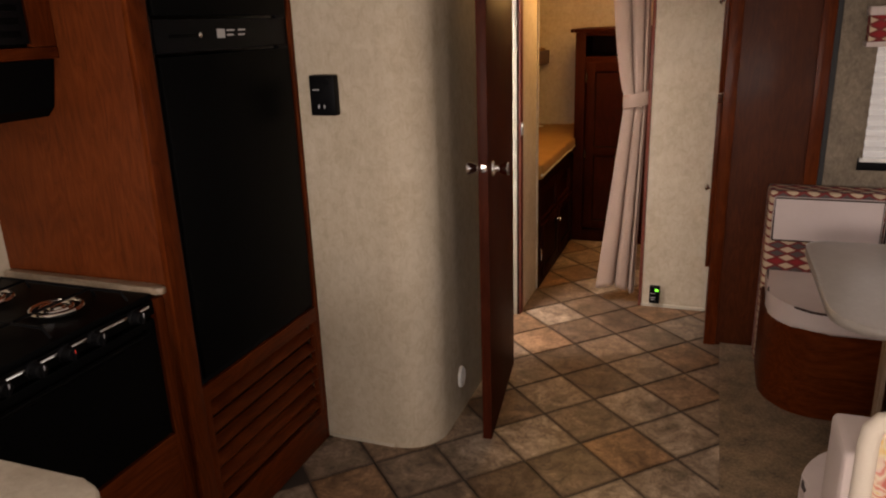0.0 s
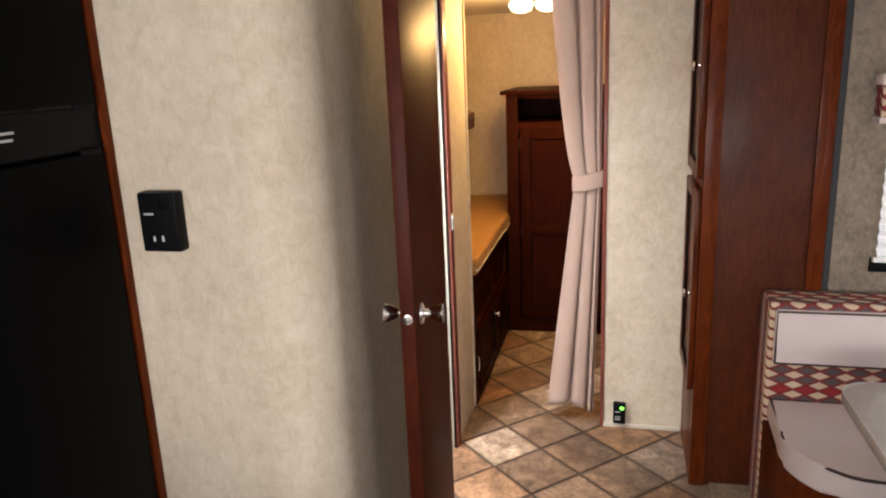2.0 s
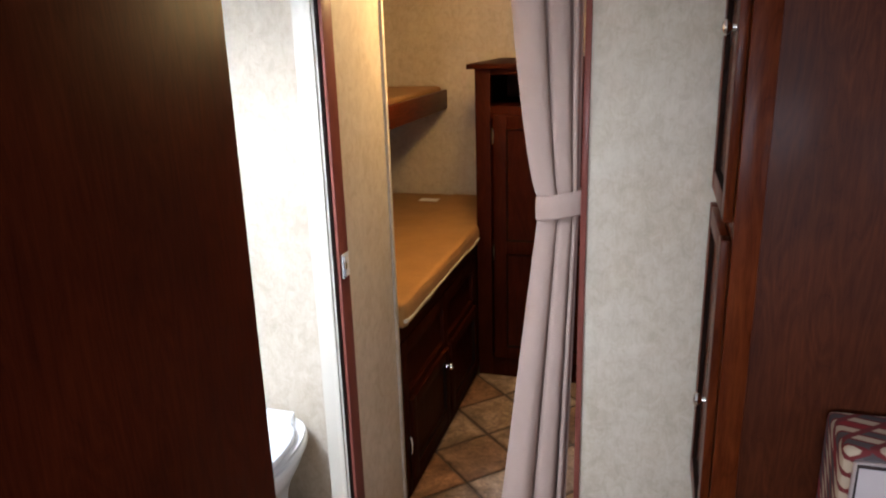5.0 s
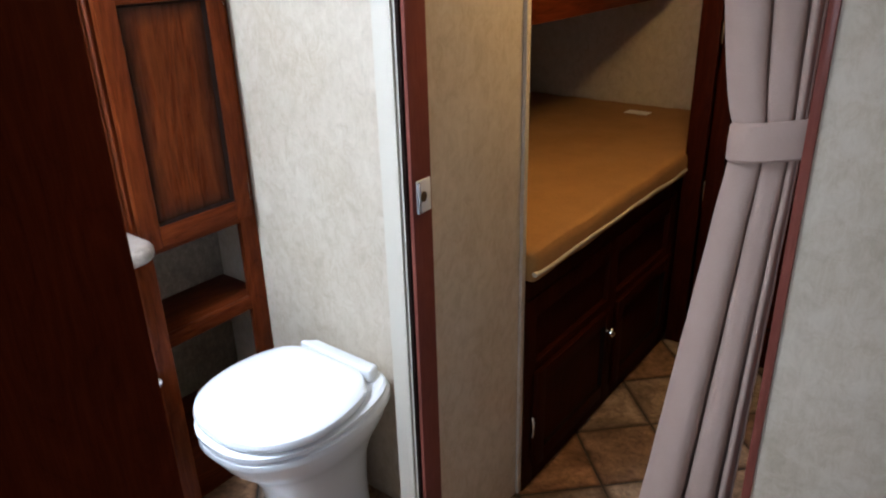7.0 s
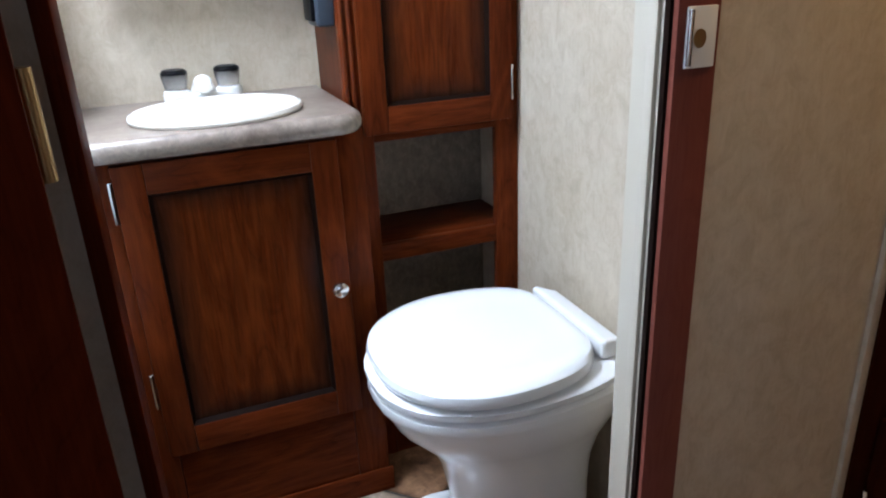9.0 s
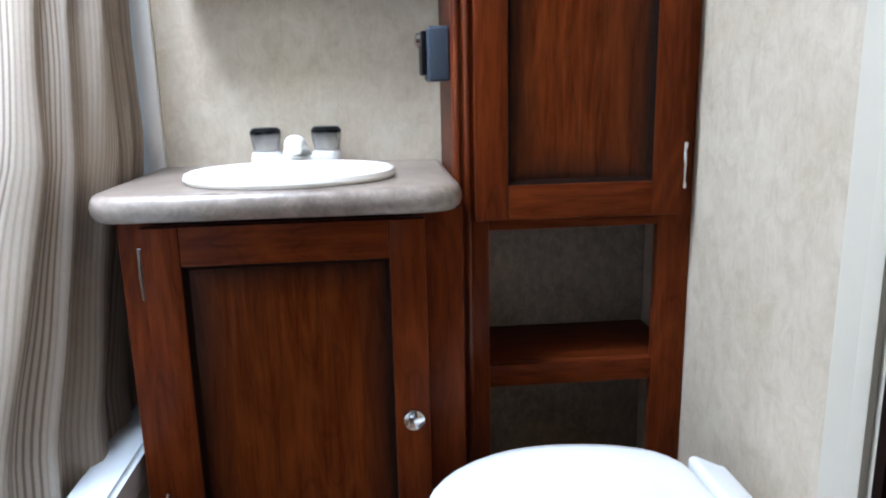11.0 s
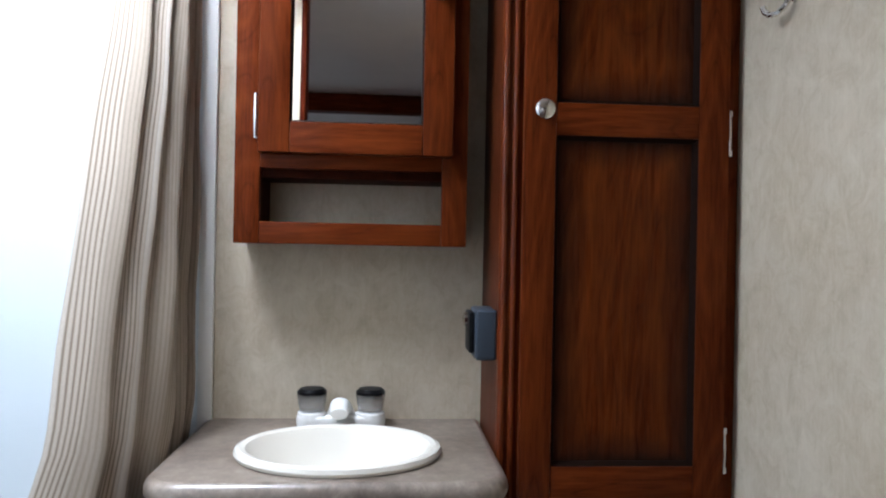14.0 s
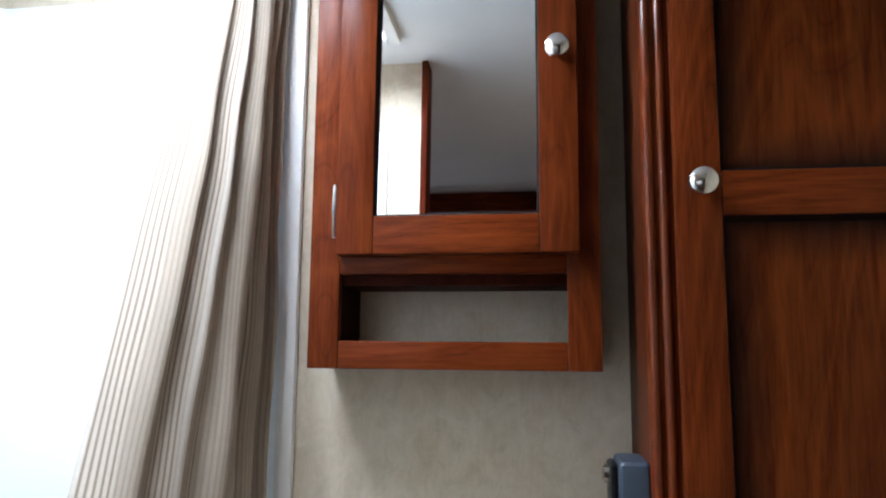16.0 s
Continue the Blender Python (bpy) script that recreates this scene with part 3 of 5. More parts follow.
def panel_door(parent, plane, at, u0, u1, v0, v1, rail, panels, thick=0.02, knob_at=None, hinges=(), glass=None, name="door"):
    """A framed door: stiles, rails, beads, recessed panels, knob and hinges."""
    across = CHERRY_Y if plane[-1] == "x" else CHERRY_X
    if FINISH["frame"] is not CHERRY:
        across = FINISH["frame"]
    door = finish(face_box(plane, at, u0, u0 + rail, v0, v1, 0, thick, 0.003), name, FINISH["frame"], parent, "cherry framed door with a dark-glazed panel")
    finish(face_box(plane, at, u1 - rail, u1, v0, v1, 0, thick, 0.003), "stile", FINISH["frame"], door)
    ends = [v0] + [v for p in panels for v in p] + [v1]
    for a, b in zip(ends[::2], ends[1::2]):
        sub = face_box(plane, at, u0 + rail, u1 - rail, a, b, 0.0, thick - 0.0006, 0.0025)
        finish(sub, "rail", across, door)
    for a, b in panels:
        if glass:
            bead(plane, at, u0 + rail, u1 - rail, a, b, thick - 0.009, thick - 0.001, door, 0.003)
            bm = face_box(plane, at, u0 + rail, u1 - rail, a - 0.004, b + 0.004, 0.004, thick - 0.013, 0.0)
            for v in bm.verts:
                v.co.x -= 0.017 * (v.co.z - (a + b) / 2)
            finish(bm, "mirror", glass, door, "framed mirror glass")
        else:
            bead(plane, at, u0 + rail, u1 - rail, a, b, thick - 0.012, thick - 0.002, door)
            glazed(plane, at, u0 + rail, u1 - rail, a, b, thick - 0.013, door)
    if knob_at:
        knob(plane, at, *knob_at, thick, door)
    for u, v in hinges:
        hinge(plane, at, u, v, 0.001, door)
    return door


def stiles(parent, plane, at, pairs, z0, z1, thick=0.018, name="stile", mat=None, bevel=0.002):
    """Upright frame members of a cabinet face, one part each."""
    for u0, u1 in pairs:
        part(name, face_box(plane, at, u0, u1, z0, z1, 0, thick, bevel), mat or FINISH["frame"], parent)


# ---- bathroom ----
BW = -1.72
vanity = thing("vanity_cabinet", "cherry bathroom vanity cabinet with one panelled door", "cabinet", (-1.56, 2.96, 0))
VF = -1.409
for y0, y1 in ((2.735, 2.75), (3.176, 3.19)):
    box("side_panel", LAMINATE, vanity, BW, VF - 0.018, y0, y1, 0.0, 0.815, 0.0)
box("bottom_board", LAMINATE, vanity, BW, VF - 0.018, 2.75, 3.176, 0.06, 0.075, 0.0)
stiles(vanity, "x", VF - 0.018, ((2.728, 2.775), (3.125, 3.192)), 0.0, 0.815)
box("top_rail", CHERRY_Y, vanity, VF - 0.018, VF - 0.0006, 2.775, 3.125, 0.77, 0.815)
box("kick_panel", CHERRY_Y, vanity, VF - 0.018, VF - 0.001, 2.775, 3.125, 0.0, 0.245)
box("kick_moulding", CHERRY_Y, vanity, VF, VF + 0.006, 2.728, 3.2, 0.0, 0.06, 0.003)
# dark strip paints the shade below the countertop's overhang
box("counter_shade_strip", SHADOWGAP, vanity, VF, VF + 0.004, 2.776, 3.124, 0.8065, 0.8165, 0.001)
panel_door(vanity, "x", VF, 2.762, 3.139, 0.235, 0.805, 0.05, [(0.292, 0.751)], 0.02, (3.115, 0.522), [(2.757, 0.74), (2.757, 0.375)])

top = thing("vanity_countertop", "taupe stone-look laminate countertop with rounded corners", "countertop", (-1.55, 2.95, 0.82))
out = [(BW - 0.012, 2.7), (-1.41, 2.7)] + arc(-1.41, 2.757, 0.057, -90, 0, 8)[1:] + arc(-1.41, 3.135, 0.057, 0, 90, 8) + [(BW - 0.012, 3.192)]
dense = []
for (xa, ya), (xb, yb) in zip(out, out[1:] + out[:1]):
    steps = max(1, int(math.hypot(xb - xa, yb - ya) / 0.02))
    dense += [(xa + (xb - xa) * i / steps, ya + (yb - ya) * i / steps) for i in range(steps)]


def top_ring(bm, inset, z):
    """The countertop's outline drawn in by an inset, or the sink's hole for an inset of None."""
    ring = []
    for i, (x, y) in enumerate(dense):
        if inset is None:
            a = math.atan2(y - 2.952, x + 1.5)
            ring.append(bm.verts.new((-1.5 + 0.1095 * math.cos(a), 2.952 + 0.135 * math.sin(a), z)))
        else:
            (xa, ya), (xb, yb) = dense[i - 1], dense[(i + 1) % len(dense)]
            l = math.hypot(xb - xa, yb - ya)
            ring.append(bm.verts.new((x - (yb - ya) / l * inset, y + (xb - xa) / l * inset, z)))
    return ring


for name, rings in (("slab", [(0.013, 0.817), (None, 0.817), (None, 0.852), (0.0135, 0.852)]), ("front_edge", [(0.0135, 0.852)] + [(0.0135 - 0.0135 * math.sin(a), 0.834 + 0.018 * math.cos(a)) for a in [math.pi * i / 8 for i in range(1, 8)]] + [(0.013, 0.817)])):
    bm = bmesh.new()
    made = [top_ring(bm, *r) for r in rings]
    for p, q in zip(made, made[1:]):
        for i in range(len(p)):
            bm.faces.new((p[i], p[(i + 1) % len(p)], q[(i + 1) % len(p)], q[i]))
    part(name, bm, VANITYTOP, top, "rounded stone-look edge" if name == "front_edge" else "")

sink = thing("bathroom_sink", "small cream oval drop-in bathroom sink", "sink", (-1.49, 2.952, 0.7))
bm = bmesh.new()
lathe(bm, [(0.151, 0.853), (0.1535, 0.858), (0.151, 0.864), (0.145, 0.8665), (0.137, 0.864), (0.131, 0.855), (0.118, 0.828), (0.09, 0.79), (0.07, 0.765), (0.045, 0.752), (0.018, 0.748), (0.018, 0.742), (0.05, 0.746), (0.078, 0.765), (0.125, 0.828), (0.134, 0.853)], (-1.5, 2.952, 0), "z", 48, (0.82, 1.0), False)
part("basin", bm, CREAM, sink)
bm = bmesh.new()
lathe(bm, [(0.019, 0.7485), (0.019, 0.751), (0.014, 0.752), (0.012, 0.749), (0.001, 0.7485)], (-1.5, 2.952, 0), "z", 20)
part("drain", bm, CHROME, sink, "metal drain ring")

faucet = thing("bathroom_faucet", "white plastic two-handle faucet with smoked clear knobs", "faucet", (-1.665, 2.945, 0.852))
FX, FY = -1.665, 2.944
bm = bmesh.new()
prism(bm, [(FX + 0.024 * math.cos(a), FY + (0.052 if math.sin(a) > 0 else -0.052) + 0.024 * math.sin(a)) for a in [math.pi * 2 * (i + 0.5) / 28 for i in range(28)]], 0.852, 0.872, 0.005)
part("base_plate", bm, WHITEPLASTIC, faucet)
bm = bmesh.new()
rings = [(0.0, 0.858, 0.03, 0.016), (0.004, 0.88, 0.021, 0.016), (0.02, 0.892, 0.0175, 0.014), (0.034, 0.892, 0.016, 0.0125), (0.046, 0.888, 0.0155, 0.012), (0.053, 0.884, 0.0145, 0.0095)]
last = None
for dx, z, hy, hz in rings:
    ring = [bm.verts.new((FX + dx + (0.3 * hz * math.sin(a)), FY + hy * math.cos(a), z + hz * math.sin(a))) for a in [2 * math.pi * i / 20 for i in range(20)]]
    if last:
        for i in range(20):
            bm.faces.new((last[i], last[(i + 1) % 20], ring[(i + 1) % 20], ring[i]))
    else:
        bm.faces.new(ring)
    last = ring
bm.faces.new(last)
part("spout", bm, WHITEPLASTIC, faucet)
for s in (-1, 1):
    bm = bmesh.new()
    lathe(bm, [(0.025, 0.866), (0.024, 0.876), (0.012, 0.88)], (FX, FY + s * 0.05, 0), "z", 24)
    part("handle_seat", bm, WHITEPLASTIC, faucet)
    bm = bmesh.new()
    n = 32
    last = None
    for r, z in ((0.012, 0.874), (0.019, 0.876), (0.0225, 0.892), (0.0245, 0.906), (0.024, 0.912), (0.018, 0.9145)):
        ring = [bm.verts.new((FX + r * (1 + (0.035 if i % 4 < 2 else -0.03)) * math.cos(2 * math.pi * i / n), FY + s * 0.05 + r * (1 + (0.035 if i % 4 < 2 else -0.03)) * math.sin(2 * math.pi * i / n), z)) for i in range(n)]
        if last:
            for i in range(n):
                bm.faces.new((last[i], last[(i + 1) % n], ring[(i + 1) % n], ring[i]))
        else:
            bm.faces.new(ring)
        last = ring
    bm.faces.new(last)
    k = part("handle", bm, SMOKE, faucet, "smoked clear fluted knob")
    bm = bmesh.new()
    lathe(bm, [(0.0245, 0.9075), (0.0252, 0.912), (0.02, 0.917), (0.001, 0.9175)], (FX, FY + s * 0.05, 0), "z", 28)
    part("cap", bm, BLACKPLASTIC, k, "dark smoked cap")

tall = thing("linen_cabinet", "tall cherry linen cabinet with open niches below its door", "cabinet", (-1.62, 3.38, 0))
TF = -1.52
bm = bmesh.new()
add_box(bm, BW, TF - 0.018, 3.192, 3.206, 0, CEIL - 0.002)
part("side_panel", bm, LAMINATE, tall)
stiles(tall, "x", TF - 0.018, ((3.192, 3.246), (3.516, 3.57)), 0, CEIL - 0.002)
for y, low in ((3.1985, 0.0), (3.214, 0.0)):
    bm = sweep(bmesh.new(), [(TF - 0.001, y, low), (TF - 0.001, y, 1.0), (TF - 0.001, y, CEIL - 0.003)], 0.006, 14)
    part("bead_moulding", bm, CHERRY_GLOSS, tall, "rounded glossy cherry bead")
for z0, z1 in ((0.757, 0.785), (0.496, 0.533), (0.0, 0.2), (1.83, CEIL - 0.002)):
    box("rail", CHERRY_Y, tall, TF - 0.018, TF - 0.0006, 3.246, 3.516, z0, z1)
# added backs in the slide's browner paper, standing in for niche shade
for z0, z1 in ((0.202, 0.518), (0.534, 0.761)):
    box("niche_shade_back", SLIDEPAPER, tall, BW + 0.001, BW + 0.006, 3.207, 3.569, z0, z1, 0.0, "niche back in browner paper that stands in for shade")
for z in (0.2, 0.5325, 0.775):
    box("shelf", CHERRY_Y, tall, BW + 0.002, TF - 0.018, 3.206, 3.569, z - 0.012, z)
panel_door(tall, "x", TF, 3.224, 3.546, 0.776, 1.875, 0.049, [(0.83, 1.337), (1.388, 1.825)], 0.02, (3.25, 1.372), [(3.5505, 1.35), (3.5505, 0.85), (3.5505, 1.72)])

med = thing("medicine_cabinet", "cherry medicine cabinet with mirrored door and open niche", "cabinet", (-1.69, 2.95, 1.164))
MF = -1.605
for y0, y1 in ((2.768, 2.782), (3.134, 3.148)):
    box("side_panel", CHERRY, med, BW, MF - 0.016, y0, y1, 1.165, 1.8, 0.0)
stiles(med, "x", MF - 0.016, ((2.768, 2.809), (3.106, 3.148)), 1.163, 1.8, 0.016)
for z0, z1 in ((1.163, 1.199), (1.286, 1.322), (1.76, 1.8)):
    box("rail", CHERRY_Y, med, MF - 0.016, MF - 0.0006, 2.809, 3.106, z0, z1)
for z in (1.196, 1.3, 1.798):
    box("shelf", CHERRY_Y, med, BW + 0.001, MF - 0.016, 2.782, 3.134, z - 0.012, z)
# added liners whose darkened cherry paints the niche's inner shade
box("shaded_niche_side", SHADECHERRY, med, BW + 0.001, MF - 0.017, 2.783, 2.808, 1.1975, 1.2875, 0.0)
box("shaded_niche_top", SHADECHERRY, med, BW + 0.001, MF - 0.017, 2.809, 3.133, 1.272, 1.2875, 0.0)
panel_door(med, "x", MF, 2.808, 3.122, 1.31, 1.775, 0.05, [(1.36, 1.725)], 0.021, (3.097, 1.571), [(2.8025, 1.37), (2.8025, 1.715)], MIRROR)

disp = thing("cup_dispenser", "dark blue-grey plastic dispenser box on the cabinet side", "dispenser", (-1.6, 3.18, 0.985))
SLATE = material("slate_blue_plastic", (0.035, 0.045, 0.06), 0.35)
box("body", SLATE, disp, -1.62, -1.535, 3.158, 3.1935, 0.985, 1.066, 0.008, "", 3)
box("front_plate", BLACKPLASTIC, disp, -1.612, -1.548, 3.150, 3.159, 0.995, 1.06, 0.004)
bm = bmesh.new()
lathe(bm, [(0.011, 0), (0.011, -0.006), (0.006, -0.008)], (-1.575, 3.15, 1.047), "y", 16)
part("button", bm, CHROME, disp, "small silver button")

hook = thing("robe_hook", "nickel robe hook with one curled prong on the bathroom wall", "hook", (-1.38, 3.571, 1.5))
HX, HY, HZ = -1.366, 3.571, 1.522
bm = bmesh.new()
lathe(bm, [(0.012, 0), (0.012, -0.003), (0.0095, -0.006), (0.001, -0.0075)], (HX, HY, HZ + 0.006), "y", 20, (0.8, 1.7))
part("rose", bm, CHROME, hook)
bm = bmesh.new()
lathe(bm, [(0.0028, -0.006), (0.0028, -0.0085), (0.001, -0.009)], (HX, HY, HZ + 0.013), "y", 10)
part("screw", bm, BLACKPLASTIC, hook)
bm = bmesh.new()
sweep(bm, [(HX, HY - 0.004, HZ + 0.002), (HX, HY - 0.009, HZ - 0.01), (HX - 0.003, HY - 0.014, HZ - 0.02), (HX - 0.011, HY - 0.02, HZ - 0.027), (HX - 0.021, HY - 0.025, HZ - 0.027), (HX - 0.03, HY - 0.028, HZ - 0.02), (HX - 0.033, HY - 0.029, HZ - 0.012)], 0.0042)
part("prong", bm, CHROME, hook)

# toilet
toilet = thing("toilet", "white porcelain trailer toilet with closed lid", "toilet", (-1.16, 3.3, 0))
TX = -1.163


def oval(y0, y1, half, z, n=40, square=0.0):
    """A seat-shaped ring: round in front (low y), flatter towards the back."""
    pts = []
    for i in range(n):
        a = 2 * math.pi * i / n
        c, s = math.cos(a), math.sin(a)
        y = (y0 + 0.02 + y1) / 2 + (y1 - y0 - 0.02) / 2 * s
        w = 1.11 * half * (abs(c) ** (0.82 if s < 0 else 0.42)) * (1 if c >= 0 else -1)
        pts.append((TX + w, y, z))
    return pts


def loft(bm, rings):
    last = None
    for pts in rings:
        ring = [bm.verts.new(p) for p in pts]
        if last:
            for i in range(len(ring)):
                bm.faces.new((last[i], last[(i + 1) % len(ring)], ring[(i + 1) % len(ring)], ring[i]))
        else:
            bm.faces.new(ring[::-1])
        last = ring
    bm.faces.new(last)
    return bm


bm = loft(bmesh.new(), [oval(3.215, 3.515, 0.09, 0.0), oval(3.215, 3.515, 0.09, 0.03), oval(3.225, 3.512, 0.084, 0.06), oval(3.225, 3.51, 0.086, 0.14), oval(3.21, 3.512, 0.094, 0.22), oval(3.185, 3.522, 0.111, 0.275), oval(3.15, 3.535, 0.132, 0.315), oval(3.118, 3.545, 0.15, 0.35), oval(3.104, 3.552, 0.158, 0.378), oval(3.1, 3.555, 0.161, 0.392), oval(3.09, 3.56, 0.169, 0.397), oval(3.086, 3.562, 0.171, 0.405), oval(3.087, 3.561, 0.17, 0.419), oval(3.096, 3.556, 0.163, 0.425)])
part("bowl", bm, PORCELAIN, toilet)
foot = []
for z, grow in ((0.0, 0.0), (0.02, 0.0), (0.028, -0.004), (0.031, -0.014)):
    ring = []
    for i in range(64):
        a = 2 * math.pi * i / 64
        lobe = 0.148 * (1 - 0.15 * math.cos(4 * a)) + grow
        ring.append((TX - 0.022 + lobe * math.cos(a), 3.335 + lobe * 1.12 * math.sin(a), z))
    foot.append(ring)
part("foot", loft(bmesh.new(), foot), PORCELAIN, toilet)
bm = loft(bmesh.new(), [oval(3.094, 3.545, 0.16, 0.4265), oval(3.084, 3.548, 0.17, 0.431), oval(3.083, 3.548, 0.171, 0.4425), oval(3.092, 3.543, 0.163, 0.4475)])
part("seat", bm, PORCELAIN, toilet)
bm = loft(bmesh.new(), [oval(3.11, 3.47, 0.158, 0.4515), oval(3.094, 3.474, 0.169, 0.456), oval(3.091, 3.474, 0.171, 0.466), oval(3.094, 3.474, 0.169, 0.4765), oval(3.104, 3.472, 0.161, 0.484), oval(3.122, 3.466, 0.147, 0.4875), oval(3.145, 3.452, 0.129, 0.4878), oval(3.165, 3.438, 0.113, 0.485), oval(3.2, 3.41, 0.08, 0.4845)])
part("lid", bm, PORCELAIN, toilet, "closed white lid with a sunken middle")
bm = bmesh.new()
add_box(bm, TX - 0.125, TX + 0.125, 3.478, 3.525, 0.449, 0.4865, 0.01, 4)
for v in bm.verts:
    if v.co.y > 3.5:
        v.co.z -= 0.009
        v.co.x = TX + (v.co.x - TX) * 0.9
part("hinge_cover", bm, PORCELAIN, toilet)
bm = bmesh.new()
add_box(bm, TX + 0.06, TX + 0.105, 3.27, 3.32, 0.02, 0.055, 0.01, 3)
part("flush_pedal", bm, WHITEPLASTIC, toilet, "white foot pedal")

# tub, surround and shower curtain
tub = thing("bathtub", "white acrylic bathtub with a flat rim", "bathtub", (-1.28, 2.4, 0))
bm = bmesh.new()
rim_o = [(-1.715, 2.05), (-0.83, 2.05), (-0.83, 2.712), (-1.715, 2.712)]
rim_i = [(-1.64, 2.13), (-0.9, 2.13), (-0.9, 2.645), (-1.64, 2.645)]
flo_i = [(-1.56, 2.2), (-1.0, 2.2), (-1.0, 2.56), (-1.56, 2.56)]
levels = [(rim_o, 0.41), (rim_o, 0.46), (rim_i, 0.46), (rim_i, 0.445), (flo_i, 0.1)]
last = None
for pts, z in levels:
    ring = [bm.verts.new((x, y, z)) for x, y in pts]
    if last:
        for i in range(4):
            bm.faces.new((last[i], last[(i + 1) % 4], ring[(i + 1) % 4], ring[i]))
    last = ring
bm.faces.new(last)
bmesh.ops.bevel(bm, geom=bm.edges[:], offset=0.012, segments=3, affect="EDGES", clamp_overlap=True)
part("shell", bm, ACRYLIC, tub)
box("apron", PAPER, tub, -1.715, -0.83, 2.675, 2.69, 0.0, 0.411, 0.001, "beige papered tub front")
surround = thing("tub_surround", "smooth white moulded tub surround panels", "tub surround", (-1.28, 2.2, 0.42))
bm = bmesh.new()
prism(bm, [(-1.719, 2.69), (-1.71, 2.69), (-1.71, 2.21)] + arc(-1.685, 2.195, 0.025, 180, 270, 6)[1:] + [(-0.86, 2.17), (-0.822, 2.21), (-0.822, 2.69), (-0.815, 2.69), (-0.815, 2.05), (-1.719, 2.05)], 0.52, 1.748)
part("wall_panel", bm, ACRYLIC, surround)
bm = bmesh.new()
add_box(bm, -1.719, -1.69, 2.05, 2.69, 0.461, 0.52, 0.008, 3)
add_box(bm, -1.69, -0.815, 2.05, 2.2, 0.461, 0.52, 0.008, 3)
part("ledge", bm, ACRYLIC, surround)


rod = thing("shower_rod", "white shower curtain rod over the tub", "curtain rod", (-1.27, 2.62, 1.84))
bm = bmesh.new()
sweep(bm, [(-1.72, 2.62, 1.845), (-0.815, 2.62, 1.845)], 0.011, 12)
part("bar", bm, WHITEPLASTIC, rod)
shower = thing("shower_curtain", "beige striped shower curtain gathered at the tub's end", "curtain", (-1.5, 2.62, 0.3))


def smooth_line(points, n):
    """Evenly stepped points along a smooth curve through plan points."""
    out = []
    pts = [points[0]] + points + [points[-1]]
    per = n // (len(points) - 1)
    for k in range(1, len(pts) - 2):
        p0, p1, p2, p3 = (Vector(p) for p in pts[k - 1:k + 3])
        for i in range(per):
            t = i / per
            out.append(0.5 * (2 * p1 + (p2 - p0) * t + (2 * p0 - 5 * p1 + 4 * p2 - p3) * t * t + (3 * p1 - p0 - 3 * p2 + p3) * t ** 3))
    return out + [Vector(points[-1])]


# share of the width from the wall, and depth of the fold, in metres
FOLDS = [(0.0, 0.0), (0.06, 0.02), (0.13, 0.028), (0.18, -0.01), (0.17, -0.05), (0.24, -0.06), (0.28, -0.01), (0.26, 0.035), (0.36, 0.045), (0.42, 0.005), (0.39, -0.06), (0.46, -0.075), (0.48, -0.01), (0.45, 0.045), (0.56, 0.06), (0.66, 0.047), (0.75, 0.056), (0.84, 0.042), (0.92, 0.05), (0.97, 0.03), (1.0, 0.0)]
line = smooth_line(FOLDS, 320)
bm = bmesh.new()
uv = bm.loops.layers.uv.new("UVMap")
steps = [0.0]
for p, q in zip(line, line[1:]):
    steps.append(steps[-1] + math.hypot((q.x - p.x) * 0.34, q.y - p.y))
grid = []
for j in range(49):
    v = j / 48
    inward = 0.05 * min(1.0, max(0.0, (v - 0.62) / 0.25))
    right, y0, y1, z = -1.625 + 0.45 * v, 2.672 - inward, 2.60 - 0.01 * v - inward, 1.83 - 1.5 * v
    row = []
    for i, p in enumerate(line):
        s = steps[i] / steps[-1]
        ripple = 0.006 * noise.noise(Vector((s * 14 + v * 3, v * 9, 2.0))) + 0.002 * math.sin(70 * s + 4 * math.sin(5 * v) + 2 * v) * (0.4 + v) + 0.0025 * math.sin(11 * v + 16 * s) * math.sin(9 * s + 7 * v)
        row.append((bm.verts.new((-1.7 + (right + 1.7) * p.x, y0 + (y1 - y0) * p.x + p.y * (0.85 + 0.6 * v) + ripple, z)), (s, v)))
    grid.append(row)
for j in range(48):
    for i in range(len(line) - 1):
        quad = (grid[j][i], grid[j][i + 1], grid[j + 1][i + 1], grid[j + 1][i])
        f = bm.faces.new([c[0] for c in quad])
        for loop, c in zip(f.loops, quad):
            loop[uv].uv = c[1]
cloth_ob = part("cloth", bm, STRIPES, shower)
thick = cloth_ob.modifiers.new("thickness", "SOLIDIFY")
thick.thickness = 0.0015
for i in range(7):
    x = -1.69 + 0.105 * i / 6
    bm = bmesh.new()
    sweep(bm, [(x, 2.62 + 0.018 * math.cos(a), 1.838 + 0.018 * math.sin(a)) for a in [2 * math.pi * k / 14 for k in range(15)]], 0.0022, 6)
    part("ring", bm, WHITEPLASTIC, shower)
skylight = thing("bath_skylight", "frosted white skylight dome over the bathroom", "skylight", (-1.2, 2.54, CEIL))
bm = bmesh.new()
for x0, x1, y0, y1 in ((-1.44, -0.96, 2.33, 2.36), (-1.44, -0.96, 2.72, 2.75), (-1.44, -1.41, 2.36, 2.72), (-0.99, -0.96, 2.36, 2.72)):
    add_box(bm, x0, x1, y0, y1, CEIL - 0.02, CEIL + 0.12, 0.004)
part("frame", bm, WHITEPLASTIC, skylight)
